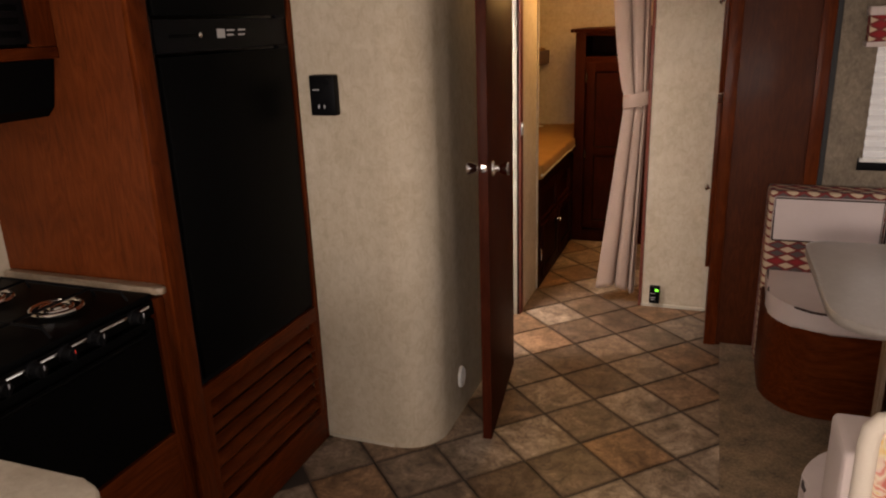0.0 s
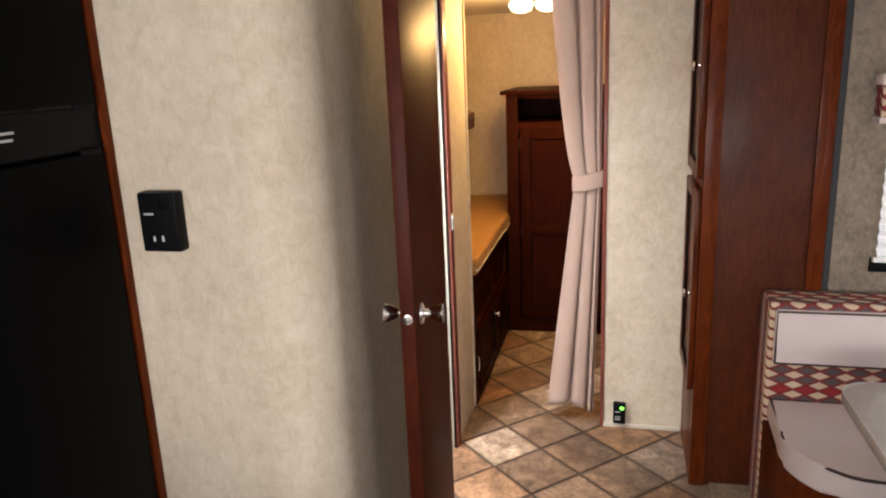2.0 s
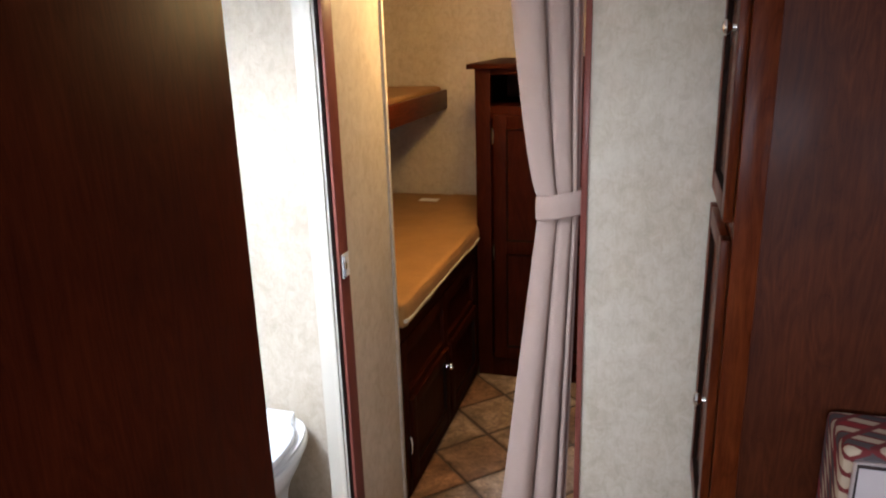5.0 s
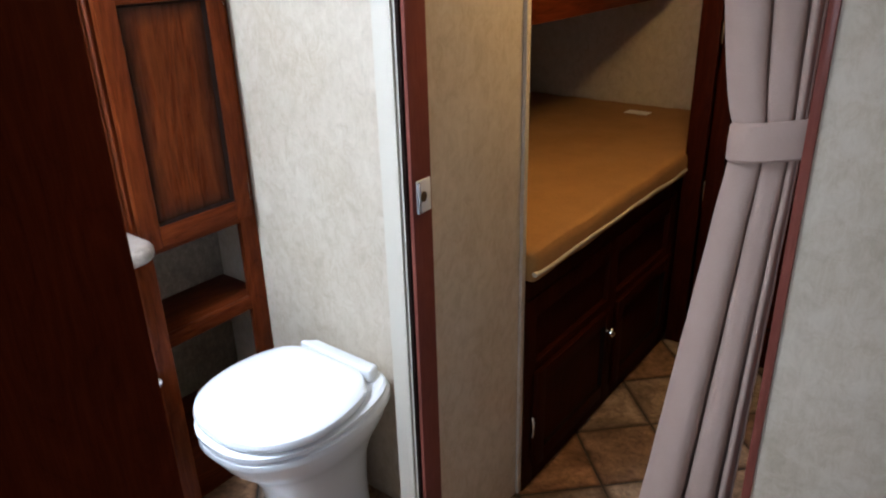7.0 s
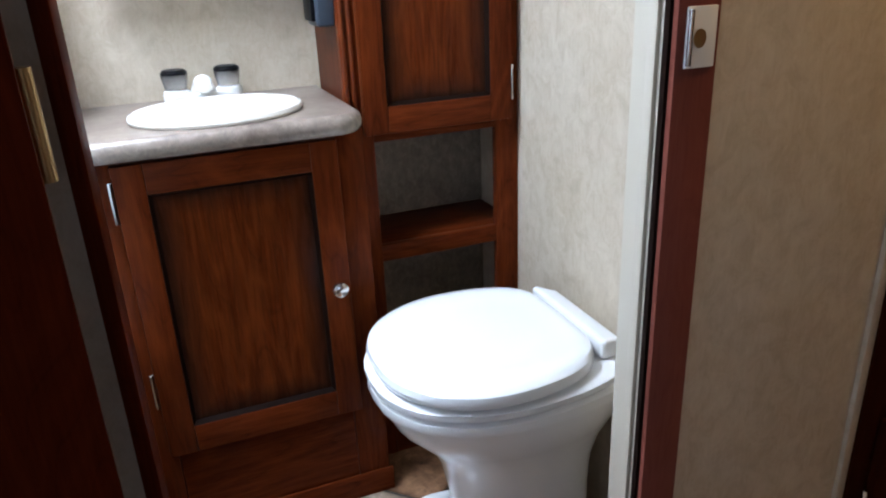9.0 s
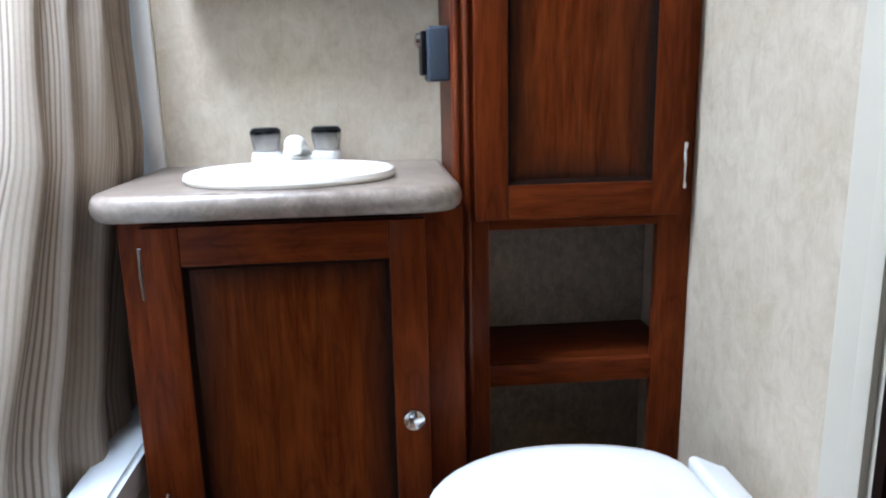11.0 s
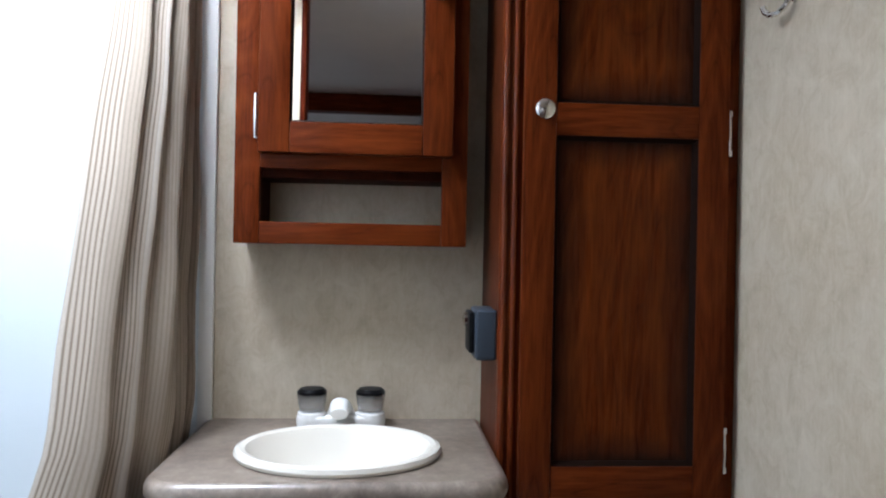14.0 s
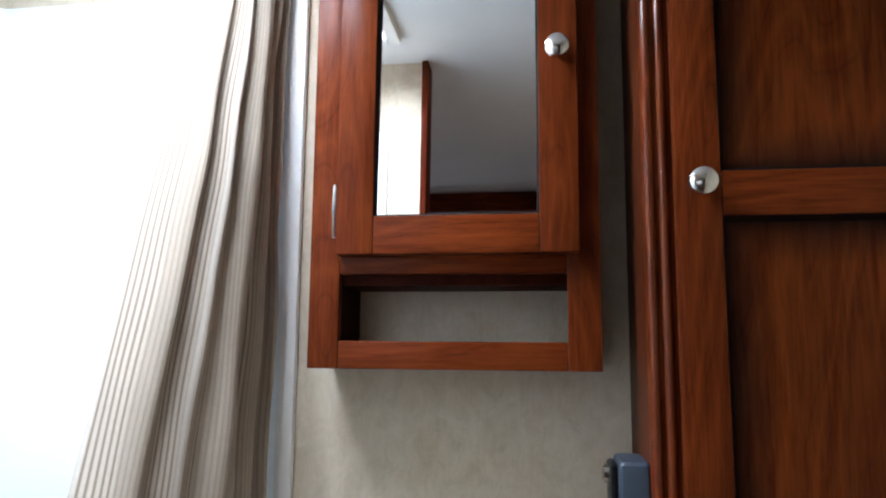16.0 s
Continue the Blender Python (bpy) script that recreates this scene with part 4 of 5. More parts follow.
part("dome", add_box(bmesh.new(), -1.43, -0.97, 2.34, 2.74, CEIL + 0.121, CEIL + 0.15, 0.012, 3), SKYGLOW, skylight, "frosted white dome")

# ---- hall ----
# the bathroom door, swung open against the curved wall
hx, hy, fx_, fy_ = -0.69, 2.768, -0.607, 2.12
door = thing("door_1", "open dark brown laminate bathroom door, swung against the wall", "door", (hx, hy, 0.015))
W = math.hypot(fx_ - hx, fy_ - hy)
D = Matrix.Translation((hx, hy, 0)) @ Matrix.Rotation(math.atan2(fy_ - hy, fx_ - hx), 4, "Z")


def door_part(name, bm, mat, label="", parent=None):
    bmesh.ops.transform(bm, matrix=D, verts=bm.verts)
    return finish(bm, name, mat, parent or door, label)


door_part("leaf", add_box(bmesh.new(), 0.0, W - 0.004, -0.0165, 0.0165, 0.02, 1.88, 0.0015), DOORSKIN)
door_part("edge_band", add_box(bmesh.new(), W - 0.004, W, -0.0172, 0.0172, 0.02, 1.88, 0.0025), wood("edge_stain", (0.025, 0.0045, 0.002), (0.055, 0.01, 0.004), (0.09, 0.019, 0.008), 0.4, 0.0, gloss=0.06), "dark stained solid edge")
for s in (-1, 1):
    bm = bmesh.new()
    lathe(bm, [(0.028, s * 0.0165), (0.028, s * 0.019), (0.024, s * 0.024), (0.012, s * 0.027), (0.0105, s * 0.037), (0.013, s * 0.042), (0.018, s * 0.052), (0.023, s * 0.064), (0.0245, s * 0.071), (0.022, s * 0.075), (0.001, s * 0.076)], (W - 0.095, 0, 1.043), "y", 24)
    door_part("knob", bm, CHROME, "flared nickel door knob")
bm = bmesh.new()
lathe(bm, [(0.0125, W), (0.0125, W + 0.0015), (0.009, W + 0.002), (0.008, W + 0.009), (0.003, W + 0.0095)], (0, 0, 1.06), "x", 20)
door_part("latch", bm, CHROME, "round nickel latch plate")
for z in (0.25, 1.0, 1.7):
    bm = bmesh.new()
    lathe(bm, [(0.007, z - 0.04), (0.007, z + 0.04)], (-0.003, -0.017, 0), "z", 12)
    door_part("hinge", bm, BRASS, "brass hinge knuckle")

strike = thing("strike_plate", "white-edged metal strike plate on the doorway casing", "strike plate", (-0.797, 3.415, 1.0))
bm = face_box("x", -0.797, 3.397, 3.437, 0.972, 1.038, 0, 0.004, 0.0018)
part("plate", bm, WHITEPLASTIC, strike)
bm = face_box("x", -0.793, 3.397, 3.402, 0.975, 1.035, 0, 0.004, 0.001)
part("lip", bm, CHROME, strike)
bm = bmesh.new()
lathe(bm, [(0.0095, 0.0005), (0.0095, 0.001)], (-0.793, 3.414, 1.004), "x", 20, (0.9, 1.1))
part("latch_hole", bm, BRASS, strike, "brass-coloured latch hole")

thermo = thing("wall_thermostat", "black plastic wall thermostat with pale lettering", "thermostat", (-1.13, 1.99, 1.2))
TY = 1.995
part("case", face_box("-y", TY, -1.155, -1.062, 1.252, 1.384, 0, 0.034, 0.006), BLACKPLASTIC, thermo)
part("label_bar", face_box("-y", TY - 0.034, -1.142, -1.118, 1.335, 1.3385, 0, 0.0006, 0), GREYPRINT, thermo)
for x in (-1.126, -1.105):
    part("switch_mark", face_box("-y", TY - 0.034, x, x + 0.0055, 1.276, 1.288, 0, 0.0006, 0), GREYPRINT, thermo)
bm = bmesh.new()
lathe(bm, [(0.013, 0), (0.013, -0.003), (0.0105, -0.0035), (0.0105, -0.001), (0.001, -0.001)], (-1.09, TY - 0.034, 1.361), "y", 24)
part("dial", bm, BLACKPLASTIC, thermo)

bumper = thing("door_bumper", "small white oval door bumper low on the wall", "door bumper", (-0.772, 2.31, 0.14))
bm = bmesh.new()
lathe(bm, [(0.042, 0), (0.042, 0.007), (0.036, 0.012), (0.029, 0.007), (0.02, 0.007), (0.016, 0.011), (0.001, 0.012)], (-0.7755, 2.31, 0.165), "x", 24, (0.8, 1.1))
part("ring", bm, WHITEPLASTIC, bumper)

plug = thing("plug_in_alarm", "black plug-in gas alarm with a green light", "gas alarm", (-0.118, 3.68, 0.03))
part("case", face_box("-y", 3.69, -0.146, -0.092, 0.028, 0.125, 0, 0.03, 0.005), BLACKPLASTIC, plug)
part("light", face_box("-y", 3.66, -0.116, -0.1, 0.1, 0.112, 0, 0.002, 0.0008), LED, plug, "lit green indicator")
for z in (0.048, 0.06, 0.085):
    part("label_bar", face_box("-y", 3.66, -0.138, -0.114, z, z + 0.004, 0, 0.0006, 0), GREYPRINT, plug)

# wardrobe
ward = thing("wardrobe", "tall cherry wardrobe with two framed doors", "wardrobe", (0.35, 3.48, 0))
part("side_panel", add_box(bmesh.new(), 0.165, 0.56, 3.272, 3.288, 0.0, CEIL - 0.002, 0.001), LAMINATE, ward)
part("carcass", add_box(bmesh.new(), 0.165, 0.99, 3.34, 3.685, 0.0, CEIL - 0.002, 0.001), LAMINATE, ward)
stiles(ward, "-x", 0.165, ((3.268, 3.31), (3.645, 3.688)), 0.0, CEIL - 0.002)
for z0, z1 in ((0.0, 0.37), (1.14, 1.2), (1.88, CEIL - 0.002)):
    part("rail", face_box("-x", 0.165, 3.31, 3.645, z0, z1, 0, 0.0175, 0.002), CHERRY_Y, ward)
part("corner_stile", add_box(bmesh.new(), 0.146, 0.2, 3.262, 3.272, 0, CEIL - 0.002, 0.003), CHERRY, ward)
panel_door(ward, "-x", 0.146, 3.292, 3.664, 0.385, 1.155, 0.05, [(0.435, 1.105)], 0.02, (3.335, 0.76), [])
panel_door(ward, "-x", 0.146, 3.292, 3.664, 1.195, 1.875, 0.05, [(1.245, 1.825)], 0.02, (3.335, 1.585), [])
structure("trim_slide_stile", CHERRY, 0.5, 0.553, 3.262, 3.272, 0, CEIL - 0.002, "cherry stile at the slide-out's edge", "trim", 0.003)
structure("trim_slide_seal", RUBBER, 0.553, 0.575, 3.262, 3.30, 0, CEIL - 0.002, "black rubber seal of the dinette slide", "trim", 0.004)

structure("trim_slide_header", CHERRY_Y, 0.5, 0.56, -2.0, 3.26, 1.845, CEIL - 0.002, "cherry header along the slide-out's ceiling edge", "trim", 0.006)

# bunk doorway curtain
drape = thing("bunk_curtain", "pinkish tan cloth curtain tied back at the bunk doorway", "curtain", (-0.3, 3.72, 0.07))


def drape_shape(v):
    z = 1.9 - 1.83 * v
    if z > 1.13:
        s = (z - 1.13) / 0.77
        left, d = -0.322 - 0.1 * s ** 0.6, 0.008 + 0.02 * s ** 0.5
    else:
        s = (1.13 - z) / 1.06
        left, d = -0.322 - 0.122 * s, 0.008 + 0.036 * s ** 0.7
    return left, -0.212 - (0.022 * s if z < 1.13 else 0.0), (3.715, 3.715), d, z


DRAPE = [(0.0, -0.1), (0.1, 0.35), (0.25, 0.6), (0.38, 0.55), (0.45, 0.1), (0.44, -0.9), (0.5, -1.0), (0.52, 0.0), (0.58, 0.55), (0.7, 0.65), (0.8, 0.4), (0.82, -0.7), (0.87, -0.8), (0.88, 0.2), (0.93, 0.4), (0.96, -0.5), (1.0, -0.2)]
line = smooth_line([(x, -y) for x, y in DRAPE], 256)
bm = bmesh.new()
grid = []
for j in range(61):
    left, right, (ya, yb), d, z = drape_shape(j / 60)
    row = []
    for p in line:
        hem = 0.035 * math.sin(math.pi * p.x) - 0.02 * p.x if j > 50 else 0.0
        crease = 0.002 * math.sin(40 * z + 9 * p.x) * math.sin(7 * p.x + 5 * z)
        row.append(bm.verts.new((left + (right - left) * p.x, ya + d * p.y + crease, z + hem * (j - 50) / 10)))
    grid.append(row)
for j in range(60):
    for i in range(len(line) - 1):
        bm.faces.new((grid[j][i], grid[j][i + 1], grid[j + 1][i + 1], grid[j + 1][i]))
drape_cloth = part("cloth", bm, CURTAIN, drape)
thick = drape_cloth.modifiers.new("thickness", "SOLIDIFY")
thick.thickness = 0.0025
bm = bmesh.new()
band_rows = []
for z, grow in ((1.085, 0.002), (1.09, 0.006), (1.12, 0.007), (1.15, 0.006), (1.156, 0.002)):
    tilt = lambda x: 0.2 * (x + 0.27)
    band_rows.append([bm.verts.new((-0.262 + (0.066 + grow) * math.cos(a), 3.716 + (0.03 + grow) * math.sin(a), z + tilt(-0.262 + 0.066 * math.cos(a)))) for a in [2 * math.pi * i / 36 for i in range(36)]])
for a, b in zip(band_rows, band_rows[1:]):
    for i in range(36):
        bm.faces.new((a[i], a[(i + 1) % 36], b[(i + 1) % 36], b[i]))
part("tieback", bm, CURTAIN, drape, "cloth tieback band")
track = thing("curtain_track", "white curtain track over the bunk doorway", "curtain track", (-0.5, 3.71, 1.9))
part("rail", add_box(bmesh.new(), -0.795, -0.206, 3.7, 3.72, 1.9, CEIL - 0.002, 0.003), WHITEPLASTIC, track)

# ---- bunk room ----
# bunk woodwork takes the darkened cherry, so its shade is in the colour
FINISH.update(frame=SHADECHERRY, panel=SHADECHERRY)
lower = thing("lower_bunk", "cherry lower bunk base with storage doors, shade put into its colour", "bunk bed", (-1.3, 4.6, 0))
part("platform", add_box(bmesh.new(), -1.8, -0.8, 3.805, 5.5, 0.6, 0.655, 0.002), SHADECHERRY, lower)
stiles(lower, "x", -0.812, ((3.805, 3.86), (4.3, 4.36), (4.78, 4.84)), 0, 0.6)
part("front_board", add_box(bmesh.new(), -0.818, -0.812, 3.805, 5.5, 0.0, 0.6), SHADECHERRY, lower)
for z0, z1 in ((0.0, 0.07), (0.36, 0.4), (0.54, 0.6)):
    part("rail", face_box("x", -0.812, 3.86, 4.78, z0, z1, 0, 0.0175, 0.002), SHADECHERRY, lower)
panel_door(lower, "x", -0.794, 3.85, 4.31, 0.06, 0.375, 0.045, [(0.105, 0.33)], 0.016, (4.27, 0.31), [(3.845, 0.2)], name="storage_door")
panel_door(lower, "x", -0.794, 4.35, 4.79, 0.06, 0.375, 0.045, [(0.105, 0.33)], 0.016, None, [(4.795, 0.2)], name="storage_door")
mat_ = thing("bunk_mattress", "golden brown quilted mattress with pale piped edge", "mattress", (-1.28, 4.6, 0.655))
bm = bmesh.new()
add_box(bm, -1.79, -0.775, 3.81, 5.48, 0.655, 0.745, 0.03, 4)
bmesh.ops.subdivide_edges(bm, edges=[e for e in bm.edges if e.calc_length() > 0.3], cuts=26, use_grid_fill=True)
for v in bm.verts:
    v.co.z += 0.006 * noise.noise(v.co * 7) + (0.004 * noise.noise(v.co * 22) if v.co.z > 0.7 else 0)
    if v.co.x > -0.85:
        v.co.x += 0.012 * noise.noise(Vector((0, v.co.y * 6, 1)))
part("pad", bm, MATTRESS, mat_)
bm = bmesh.new()
sweep(bm, [(-0.778 + 0.01 * noise.noise(Vector((0, y * 6, 1))), y, 0.683 + 0.008 * noise.noise(Vector((3, y * 5, 2)))) for y in [3.815 + 0.02 * i for i in range(83)]], 0.007, 8)
part("piping", bm, cloth("pale_piping", (0.62, 0.55, 0.42), (0.5, 0.43, 0.32)), mat_, "pale cream piped edge")
tag_ = thing("mattress_tag", "small white paper tag on the mattress", "tag", (-1.25, 5.2, 0.75))
part("paper", add_box(bmesh.new(), -1.2, -1.1, 5.25, 5.31, 0.752, 0.7535), WHITEPLASTIC, tag_)
upper = thing("upper_bunk", "cherry-faced upper bunk shelf fixed to the wall", "bunk bed", (-1.45, 4.6, 1.2))
part("fascia", add_box(bmesh.new(), -1.12, -1.1, 3.805, 5.5, 1.205, 1.305, 0.004), CHERRY_Y, upper)
part("deck", add_box(bmesh.new(), -1.8, -1.12, 3.805, 5.5, 1.215, 1.25), LAMINATE, upper)
pad = thing("upper_mattress", "golden brown mattress on the upper bunk", "mattress", (-1.45, 4.6, 1.25))
part("pad", add_box(bmesh.new(), -1.79, -1.125, 3.81, 5.49, 1.25, 1.325, 0.025, 3), MATTRESS, pad)

ncab = thing("bunk_wardrobe", "cherry bunk room cabinet with panelled doors, shade put into its colour", "cabinet", (-0.3, 5.1, 0))
NF = 4.84
part("carcass", add_box(bmesh.new(), -0.785, 0.4, 4.93, 5.5, 0.0, 1.27, 0.001), SHADECHERRY, ncab)
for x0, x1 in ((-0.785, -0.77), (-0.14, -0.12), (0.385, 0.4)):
    box("shaded_niche_side", SHADECHERRY, ncab, x0, x1, 4.93, 5.48, 1.27, 1.44, 0.0)
box("niche_back", SHADECHERRY, ncab, -0.785, 0.4, 5.48, 5.5, 1.27, 1.44, 0.0)
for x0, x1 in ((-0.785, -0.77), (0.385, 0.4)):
    box("side_panel", SHADECHERRY, ncab, x0, x1, 4.858, 4.93, 0, 1.44, 0.0)
part("top_board", add_box(bmesh.new(), -0.815, 0.41, 4.81, 5.5, 1.44, 1.462, 0.004), SHADECHERRY, ncab)
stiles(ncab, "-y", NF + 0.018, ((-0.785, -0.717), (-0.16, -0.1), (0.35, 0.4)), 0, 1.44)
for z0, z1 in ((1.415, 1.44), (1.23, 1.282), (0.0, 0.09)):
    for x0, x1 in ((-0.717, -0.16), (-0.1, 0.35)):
        part("rail", face_box("-y", NF + 0.018, x0, x1, z0, z1, 0, 0.0175, 0.002), SHADECHERRY, ncab)
part("niche_floor", add_box(bmesh.new(), -0.77, 0.385, 4.858, 4.93, 1.27, 1.282), SHADECHERRY, ncab)
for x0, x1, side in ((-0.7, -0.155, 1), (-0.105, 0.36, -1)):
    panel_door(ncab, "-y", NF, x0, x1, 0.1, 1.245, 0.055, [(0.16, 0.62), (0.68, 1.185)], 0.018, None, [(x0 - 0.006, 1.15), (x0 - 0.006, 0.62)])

lamp = thing("ceiling_lamp", "two-globe frosted ceiling lamp, lit warm", "ceiling lamp", (-0.53, 4.08, CEIL))
part("base", add_box(bmesh.new(), -0.65, -0.41, 4.02, 4.14, CEIL - 0.03, CEIL - 0.001, 0.01, 3), WHITEPLASTIC, lamp)
for dx in (-0.06, 0.06):
    bm = bmesh.new()
    lathe(bm, [(0.03, -0.03), (0.052, -0.045), (0.055, -0.06), (0.045, -0.078), (0.02, -0.088), (0.001, -0.09)], (-0.53 + dx, 4.08, CEIL), "z", 24)
    part("globe", bm, GLOBE, lamp, "lit frosted glass globe")

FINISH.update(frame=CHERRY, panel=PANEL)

# ---- kitchen ----
KX = -1.215
fridge = thing("refrigerator", "black two-door trailer refrigerator with control strip", "refrigerator", (-1.5, 1.65, 0.55))
Y0, Y1 = 1.325, 1.972
part("lower_door", face_box("x", KX - 0.05, Y0 + 0.02, Y1 - 0.015, 0.575, 1.475, 0, 0.05, 0.006), BLACK, fridge)
part("upper_door", face_box("x", KX - 0.05, Y0 + 0.02, Y1 - 0.015, 1.575, 1.87, 0, 0.05, 0.006), BLACK, fridge)
part("control_strip", face_box("x", KX - 0.05, Y0 + 0.02, Y1 - 0.015, 1.482, 1.568, 0, 0.042, 0.004), BLACKPLASTIC, fridge)
stiles(fridge, "x", KX - 0.06, ((Y0, Y0 + 0.018), (Y1 - 0.013, Y1)), 0.555, 1.88, 0.05, "frame", BLACKPLASTIC, 0.003)
part("frame", face_box("x", KX - 0.06, Y0 + 0.018, Y1 - 0.013, 0.555, 0.57, 0, 0.05, 0.003), BLACKPLASTIC, fridge)
part("display", face_box("x", KX - 0.008, 1.60, 1.635, 1.515, 1.54, 0, 0.001, 0), GREYPRINT, fridge, "pale printed control mark")
for y0, y1, z in ((1.645, 1.68, 1.533), (1.645, 1.675, 1.52), (1.7, 1.735, 1.533), (1.7, 1.73, 1.52)):
    part("label_bar", face_box("x", KX - 0.008, y0, y1, z, z + 0.005, 0, 0.001, 0), GREYPRINT, fridge)
part("control_panel", face_box("x", KX - 0.009, 1.575, 1.78, 1.502, 1.55, 0, 0.0008, 0.0003), BLACK, fridge)
for z in (1.478, 1.5715):
    part("corner_clip", face_box("x", KX - 0.012, Y1 - 0.075, Y1 - 0.02, z - 0.006, z + 0.006, 0, 0.012, 0.003), BLACKPLASTIC, fridge)
bm = bmesh.new()
lathe(bm, [(0.008, 0), (0.008, 0.006), (0.004, 0.009)], (KX - 0.008, 1.52, 1.525), "x", 14)
part("latch_pin", bm, CHROME, fridge, "bright latch pin")
part("handle_recess", face_box("x", KX - 0.008, 1.4, 1.515, 1.52, 1.53, 0, 0.003, 0.001), BLACK, fridge)

tower = thing("refrigerator_cabinet", "cherry tower round the refrigerator with louvred vent", "cabinet", (-1.5, 1.63, 0))
part("side_panel", add_box(bmesh.new(), -1.8, KX - 0.012, 1.265, 1.282, 0, CEIL - 0.002, 0.001), TOWERSIDE, tower)
stiles(tower, "x", KX - 0.02, ((1.26, 1.325), (1.972, 1.994)), 0, CEIL - 0.002, 0.02, bevel=0.005)
for z0, z1 in ((0.5, 0.553), (0.0, 0.13), (1.88, CEIL - 0.002)):
    part("rail", face_box("x", KX - 0.02, 1.325, 1.972, z0, z1, 0, 0.0194, 0.002), CHERRY_Y, tower)
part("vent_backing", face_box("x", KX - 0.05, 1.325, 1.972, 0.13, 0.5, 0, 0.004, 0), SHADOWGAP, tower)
part("vent_stile", face_box("x", KX - 0.02, 1.325, 1.35, 0.13, 0.5, 0, 0.0192, 0.002), CHERRY, tower)
part("vent_stile", face_box("x", KX - 0.02, 1.945, 1.972, 0.13, 0.5, 0, 0.0192, 0.002), CHERRY, tower)
for i in range(6):
    z = 0.168 + i * 0.059
    bm = add_box(bmesh.new(), -0.02, 0.02, 1.35, 1.945, -0.0045, 0.0045, 0.002)
    bmesh.ops.transform(bm, matrix=Matrix.Translation((KX - 0.016, 0, z)) @ Matrix.Rotation(radians(38), 4, "Y"), verts=bm.verts)
    part("slat", bm, CHERRY_Y, tower)

stove = thing("gas_range", "black gas range with front knobs and oven door", "stove", (-1.5, 0.9, 0))
SX = -1.245
S0, S1 = 0.66, 1.226
part("body", add_box(bmesh.new(), -1.78, SX - 0.03, S0, S1, 0.42, 0.862, 0.003), BLACK, stove)
part("cooktop", add_box(bmesh.new(), -1.78, SX - 0.012, S0 - 0.005, S1 + 0.005, 0.862, 0.877, 0.006, seg=3), BLACK, stove)
part("oven_door", face_box("x", SX - 0.03, S0 + 0.01, S1 - 0.01, 0.47, 0.815, 0, 0.03, 0.006), BLACK, stove)
part("oven_handle", sweep(bmesh.new(), [(SX + 0.0, S0 + 0.05, 0.79), (SX + 0.02, S0 + 0.06, 0.79), (SX + 0.02, S1 - 0.06, 0.79), (SX + 0.0, S1 - 0.05, 0.79)], 0.007, 10), BLACK, stove)
bm = bmesh.new()
lathe(bm, [(0.004, S0 + 0.02), (0.004, S1 - 0.02)], (SX - 0.006, 0, 0.848), "y", 10)
part("trim_rod", bm, CHROME, stove, "bright trim line")
part("knob_panel", face_box("x", SX - 0.03, S0, S1, 0.822, 0.861, 0, 0.024, 0.004), BLACK, stove)
for y in (0.76, 0.847, 0.932, 1.018, 1.15):
    bm = bmesh.new()
    lathe(bm, [(0.021, SX - 0.006), (0.021, SX), (0.017, SX + 0.004), (0.016, SX + 0.022), (0.013, SX + 0.025), (0.001, SX + 0.025)], (0, y, 0.843), "x", 20)
    face_box("x", SX + 0.02, y - 0.003, y + 0.003, 0.828, 0.858, 0, 0.01, 0.002, bm)
    k = part("knob", bm, BLACKPLASTIC, stove)
    part("pointer", face_box("x", SX + 0.0302, y - 0.0012, y + 0.0012, 0.846, 0.857, 0, 0.0006, 0), GREYPRINT if y != 0.932 else REDPRINT, k)
for bx, by, r in ((-1.4, 0.8, 0.055), (-1.4, 1.06, 0.06), (-1.63, 0.8, 0.045), (-1.63, 1.06, 0.055)):
    for rr, z in ((r, 0.888), (r * 0.62, 0.889)):
        bm = bmesh.new()
        sweep(bm, [(bx + rr * math.cos(a), by + rr * math.sin(a), z) for a in [2 * math.pi * i / 24 for i in range(25)]], 0.0055, 8)
        part("burner_ring", bm, CHROME, stove, "shiny metal burner ring")
    bm = bmesh.new()
    lathe(bm, [(0.02, 0.877), (0.022, 0.89), (0.018, 0.894), (0.001, 0.895)], (bx, by, 0), "z", 18)
    part("burner_cap", bm, CHROME, stove)
bm = bmesh.new()
for y in (0.7, 0.93, 1.17):
    sweep(bm, [(-1.74, y, 0.877), (-1.72, y, 0.9), (-1.3, y, 0.9), (-1.28, y, 0.877)], 0.004, 6)
for x in (-1.4, -1.63):
    sweep(bm, [(x, 0.69, 0.877), (x, 0.7, 0.9), (x, 1.17, 0.9), (x, 1.18, 0.877)], 0.004, 6)
part("grate", bm, BLACKPLASTIC, stove)
base = thing("stove_cabinet", "cherry cabinet frame round the gas range", "cabinet", (-1.5, 0.93, 0))
part("drawer_front", face_box("x", SX - 0.03, 0.5, 1.227, 0.1, 0.46, 0, 0.028, 0.004), CHERRY_Y, base)
part("stile", face_box("x", SX - 0.03, 1.228, 1.262, 0, 0.86, 0, 0.028, 0.003), CHERRY, base)
part("kick", face_box("x", SX - 0.08, 0.5, 1.262, 0.0, 0.1, 0, 0.05, 0.002), SHADOWGAP, base)
strip = thing("counter_strip", "narrow beige stone-look counter strip beside the range", "countertop", (-1.5, 1.23, 0.86))
part("slab", prism(bmesh.new(), [(-1.79, 1.234), (-1.24, 1.234)] + arc(-1.24, 1.248, 0.014, -90, 60, 6) + [(-1.26, 1.2645), (-1.79, 1.2645)], 0.872, 0.892, 0.006), STRIPTOP, strip)
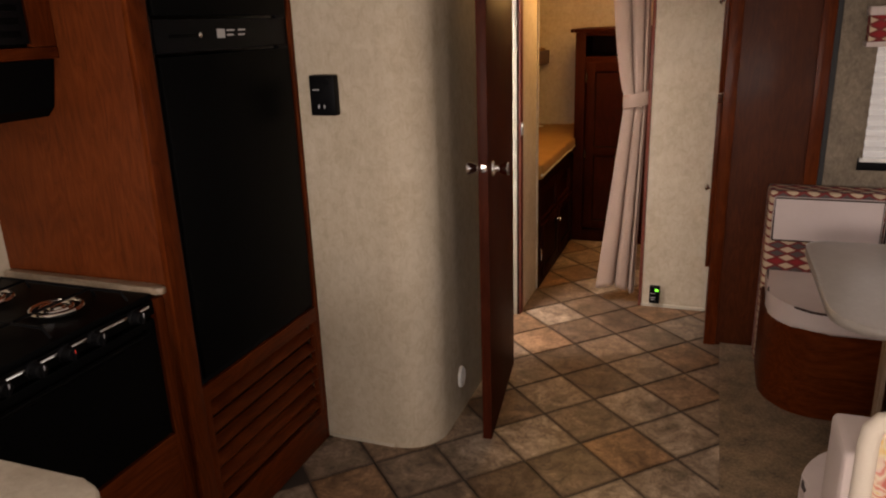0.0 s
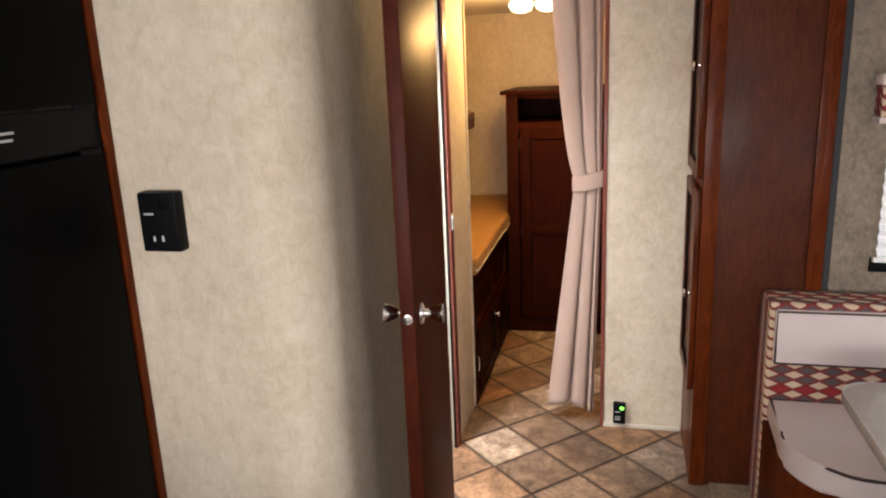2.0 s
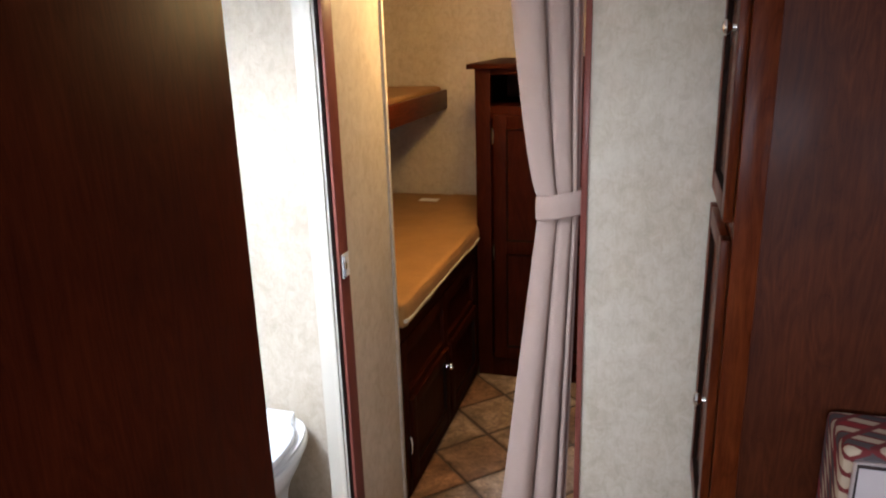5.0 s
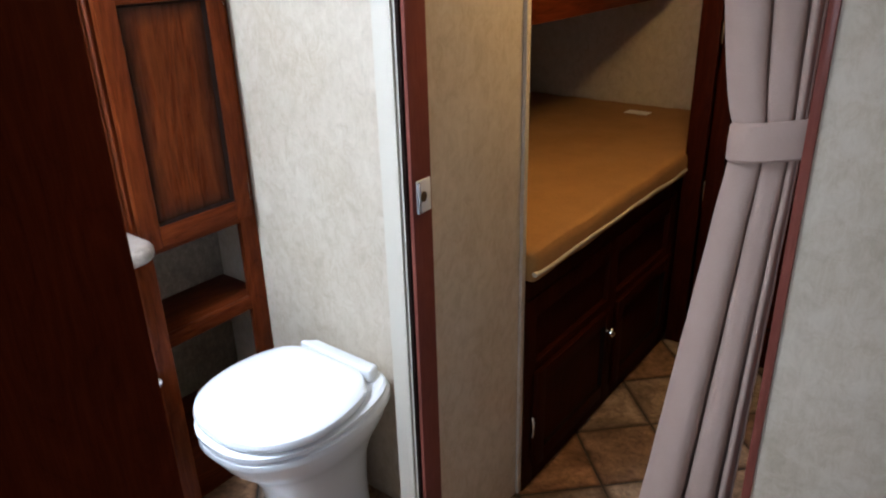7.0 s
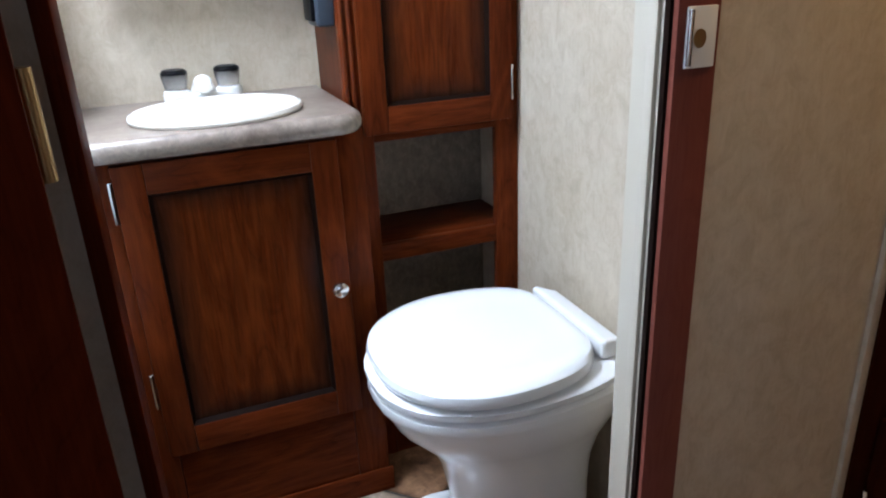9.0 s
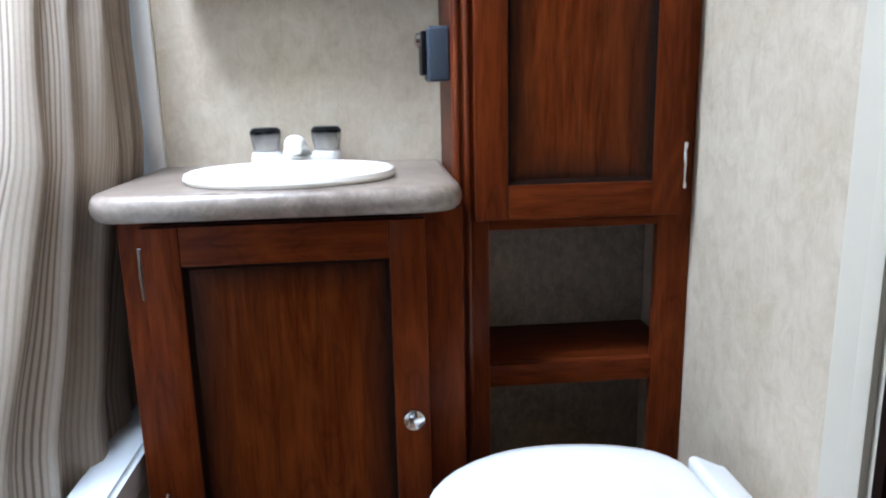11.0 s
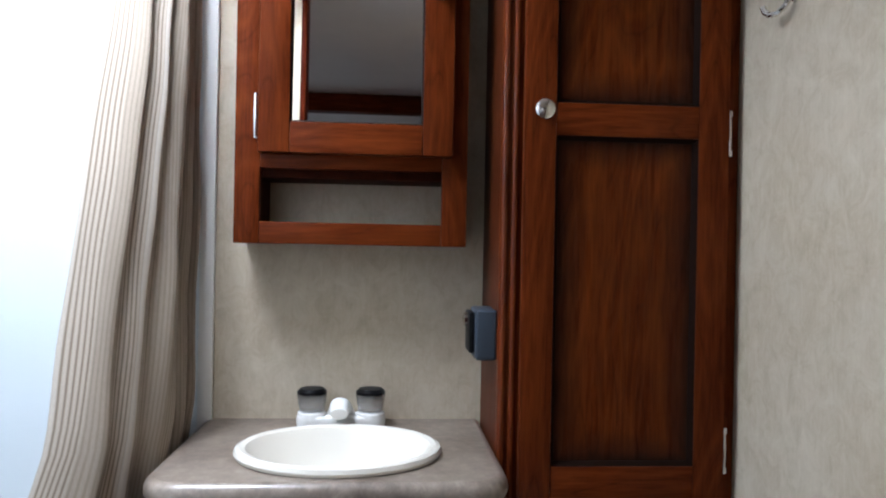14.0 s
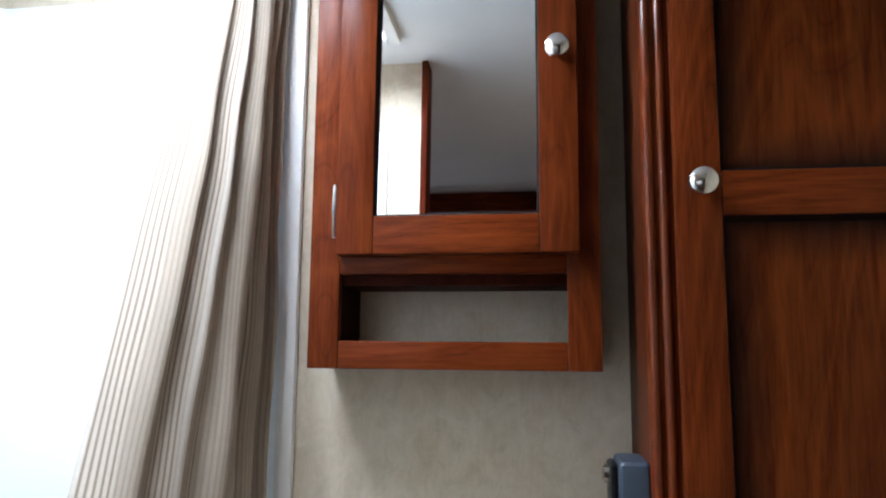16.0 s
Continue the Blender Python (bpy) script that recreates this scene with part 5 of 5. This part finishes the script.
counter = thing("kitchen_counter", "beige stone-look kitchen counter over cherry base cabinet", "kitchen counter", (-1.25, 0.0, 0))
part("slab", prism(bmesh.new(), [(-1.79, -0.9), (-0.68, -0.9), (-0.68, 0.44)] + arc(-0.75, 0.44, 0.07, 0, 90, 8)[1:] + [(-1.79, 0.51)], 0.862, 0.896, 0.008, 3), KITCHENTOP, counter)
part("base_cabinet", add_box(bmesh.new(), -1.79, -0.74, -0.9, 0.46, 0.0, 0.861, 0.003), LAMINATE, counter)
hood = thing("range_hood", "black range hood under the wall cabinet", "range hood", (-1.64, 1.0, 1.336))
bm = bmesh.new()
prof = [(-1.8, 1.336), (-1.53, 1.336), (-1.505, 1.36), (-1.475, 1.48), (-1.8, 1.48)]
ends = [[bm.verts.new((x, y, z)) for x, z in prof] for y in (0.62, 1.262)]
bm.faces.new(ends[0][::-1])
bm.faces.new(ends[1])
for i in range(5):
    bm.faces.new((ends[0][i], ends[0][(i + 1) % 5], ends[1][(i + 1) % 5], ends[1][i]))
part("shell", bm, BLACK, hood)
part("switch", add_box(bmesh.new(), -1.503, -1.495, 0.98, 1.03, 1.375, 1.383, 0.002), CHROME, hood, "bright rocker switch")
over = thing("wall_cabinet", "cherry wall cabinet with a black microwave", "wall cabinet", (-1.64, 0.95, 1.49))
part("shelf_board", add_box(bmesh.new(), -1.8, -1.455, 0.6, 1.263, 1.482, 1.512, 0.005), CHERRY_Y, over)
part("stile", face_box("x", -1.475, 1.19, 1.263, 1.512, CEIL - 0.002, 0, 0.018, 0.003), CHERRY, over)
micro = thing("microwave", "black microwave oven in the wall cabinet", "microwave", (-1.64, 0.9, 1.512))
part("case", add_box(bmesh.new(), -1.79, -1.47, 0.64, 1.188, 1.513, 1.8, 0.004), BLACK, micro)
part("door", face_box("x", -1.47, 0.65, 1.06, 1.52, 1.79, 0, 0.02, 0.004), BLACK, micro)
part("key_panel", face_box("x", -1.47, 1.065, 1.18, 1.52, 1.79, 0, 0.018, 0.003), BLACKPLASTIC, micro)
for j in range(5):
    part("key", face_box("x", -1.452, 1.085, 1.16, 1.535 + 0.03 * j, 1.551 + 0.03 * j, 0, 0.001, 0.0004), BLACK, micro)

# ---- dinette ----
SEATX = 0.365


def bench(y_back, sign, label, group="dinette benches"):
    """A dinette bench. sign -1: it faces -y."""
    b = thing("dinette_bench", label, "bench", (0.95, y_back, 0.012), group)
    Y = lambda d: y_back + sign * d
    outl = [(1.59, Y(0)), (SEATX, Y(0)), (SEATX, Y(0.38))]
    cx, r = SEATX + 0.21, 0.21
    for i in range(1, 11):
        a = radians(9 * i)
        outl.append((cx - r * math.cos(a), Y(0.38 + r * 1.15 * math.sin(a))))
    outl += [(1.59, Y(0.622))]
    part("base", prism(bmesh.new(), outl, 0.012, 0.375), CHERRY_X, b, "curved cherry bench base")
    cush = [(1.585, Y(0.16)), (SEATX + 0.012, Y(0.16)), (SEATX + 0.004, Y(0.38))]
    for i in range(1, 11):
        a = radians(9 * i)
        cush.append((cx - (r + 0.004) * math.cos(a), Y(0.38 + (r + 0.02) * 1.15 * math.sin(a))))
    cush += [(1.585, Y(0.645))]
    c = part("seat_cushion", prism(bmesh.new(), cush, 0.376, 0.462, 0.02, 4), SEATCLOTH, b, "blush suede seat cushion")
    part("piping", sweep(bmesh.new(), [(x, y, 0.456) for x, y in [(x + (0.008 if x < 0.5 else 0), y) for x, y in cush[1:]]], 0.005, 6), PIPING, c)
    bk = part("back_cushion", add_box(bmesh.new(), SEATX - 0.005, 1.585, min(Y(0.0), Y(0.155)), max(Y(0.0), Y(0.155)), 0.012 if sign < 0 else 0.4, 0.808, 0.018, 4), DIAMONDS if sign < 0 else SEATCLOTH, b, "patterned red and cream back cushion" if sign < 0 else "blush suede back cushion")
    if sign > 0:
        edge = [(0.39, Y(-0.012), z) for z in (0.02, 0.3, 0.6, 0.84)] + [(0.393, Y(-0.012), 0.868), (0.405, Y(-0.012), 0.884), (0.43, Y(-0.012), 0.891), (1.0, Y(-0.012), 0.893), (1.58, Y(-0.012), 0.893)]
        part("back_roll", sweep(bmesh.new(), edge, 0.0165, 12), CREAMCLOTH, b, "cream padded roll round the back")
        part("back_inset", add_box(bmesh.new(), 0.392, 1.58, Y(-0.016), Y(-0.001), 0.02, 0.888, 0.003), FLORAL, b, "red and orange floral cloth")
    for x0, x1 in ((SEATX + 0.014, SEATX + 0.43), (SEATX + 0.436, SEATX + 0.85)):
        p = part("back_pad", add_box(bmesh.new(), x0, x1, min(Y(0.15), Y(0.172)), max(Y(0.15), Y(0.172)), 0.592, 0.786, 0.01, 3), SEATCLOTH, b, "blush suede pad on the back")
        z0, z1, yy = 0.597, 0.781, Y(0.171)
        part("piping", sweep(bmesh.new(), [(x0 + 0.006, yy, z0), (x0 + 0.006, yy, z1), (x1 - 0.006, yy, z1), (x1 - 0.006, yy, z0), (x0 + 0.006, yy, z0)], 0.004, 6), PIPING, p)
    return b


bench(3.262, -1, "dinette bench with blush cushions and patterned back")
bench(1.06, 1, "near dinette bench with blush cushions and patterned back")
table = thing("dinette_table", "grey-beige laminate dinette table with rounded corners", "table", (0.69, 2.24, 0.012))
outl = arc(0.62, 2.02, 0.16, 180, 270, 10) + [(1.585, 1.86), (1.585, 2.69)] + arc(0.55, 2.6, 0.09, 90, 180, 8)
part("top", prism(bmesh.new(), outl, 0.692, 0.72, 0.006, 3), TABLETOP, table)
band = [(x, y, 0.706) for x, y in [(1.58, 2.692)] + arc(0.55, 2.6, 0.092, 90, 180, 8) + arc(0.62, 2.02, 0.162, 180, 270, 10) + [(1.58, 1.858)]]
bm = bmesh.new()
rows = [[bm.verts.new((x, y, z)) for x, y, _ in band] for z in (0.691, 0.721)]
for i in range(len(band) - 1):
    bm.faces.new((rows[0][i], rows[0][i + 1], rows[1][i + 1], rows[1][i]))
band_ob = part("edge_band", bm, TABLETOP, table, "pale laminate edge band")
sol = band_ob.modifiers.new("thickness", "SOLIDIFY")
sol.thickness = 0.003
bm = bmesh.new()
lathe(bm, [(0.03, 0.04), (0.03, 0.692)], (0.69, 2.24, 0), "z", 20)
part("leg", bm, CHROME, table, "metal pedestal leg")
bm = bmesh.new()
lathe(bm, [(0.085, 0.0125), (0.08, 0.02), (0.04, 0.035), (0.034, 0.05)], (0.69, 2.24, 0), "z", 24)
part("foot", bm, CHROME, table)

# slide-out window with blind and valance
win = thing("window_1", "window with white pleated blind in the slide's end wall", "window", (1.05, 3.28, 0.9), kind="structure")
part("frame", face_box("-y", 3.285, 0.7, 1.42, 0.875, 0.925, 0, 0.012, 0.003), BLACKPLASTIC, win)
bm = bmesh.new()
n = 22
for i in range(n + 1):
    z = 0.915 + (1.39 - 0.915) * i / n
    for x in (0.715, 1.4):
        bm.verts.new((x, 3.274 - (0.014 if i % 2 else 0.0), z))
bm.verts.ensure_lookup_table()
for i in range(n):
    bm.faces.new([bm.verts[k] for k in (2 * i, 2 * i + 1, 2 * i + 3, 2 * i + 2)])
bl = finish(bm, "blind", BLIND, win, "white pleated blind", smooth=False)
part("bottom_rail", face_box("-y", 3.285, 0.705, 1.41, 0.912, 0.928, 0.008, 0.024, 0.003), WHITEPLASTIC, win)
val = thing("window_valance", "patterned cloth window valance with cream edges", "valance", (1.05, 3.24, 1.37))
part("board", add_box(bmesh.new(), 0.668, 1.44, 3.215, 3.284, 1.405, 1.505, 0.004), DIAMONDS, val)
part("top_edge", add_box(bmesh.new(), 0.66, 1.45, 3.208, 3.284, 1.505, 1.54, 0.01, 3), SEATCLOTH, val, "cream cloth edge")
part("bottom_edge", add_box(bmesh.new(), 0.662, 1.446, 3.21, 3.284, 1.385, 1.405, 0.006, 3), SEATCLOTH, val, "cream cloth edge")

# ---- floor tiles ----
SIDE = 0.2455
ox, oy, q = -0.1, 2.745, SIDE / math.sqrt(2)
bm = bmesh.new()
h = SIDE - 0.006
add_box(bm, -h / 2, h / 2, -h / 2, h / 2, -0.004, 0.0, 0.002, 1)
tile_mesh = bpy.data.meshes.new("tile")
bm.to_mesh(tile_mesh)
bm.free()
tile_mesh.materials.append(TILE)
for i in range(-20, 24):
    for j in range(-24, 24):
        x, y = ox + q * (i + j + 1), oy + q * (i - j)
        inside = (-1.3 < x < 0.3 and 0.3 < y < 5.0) or (-1.5 < x <= -0.7 and 2.7 < y < 3.62)
        if inside:
            t = new("tile", tile_mesh)
            t.parent = floor
            t.matrix_basis = pose(x, y, random.uniform(-0.0004, 0.0004), 0, 0, 45 + 90 * random.randrange(4))
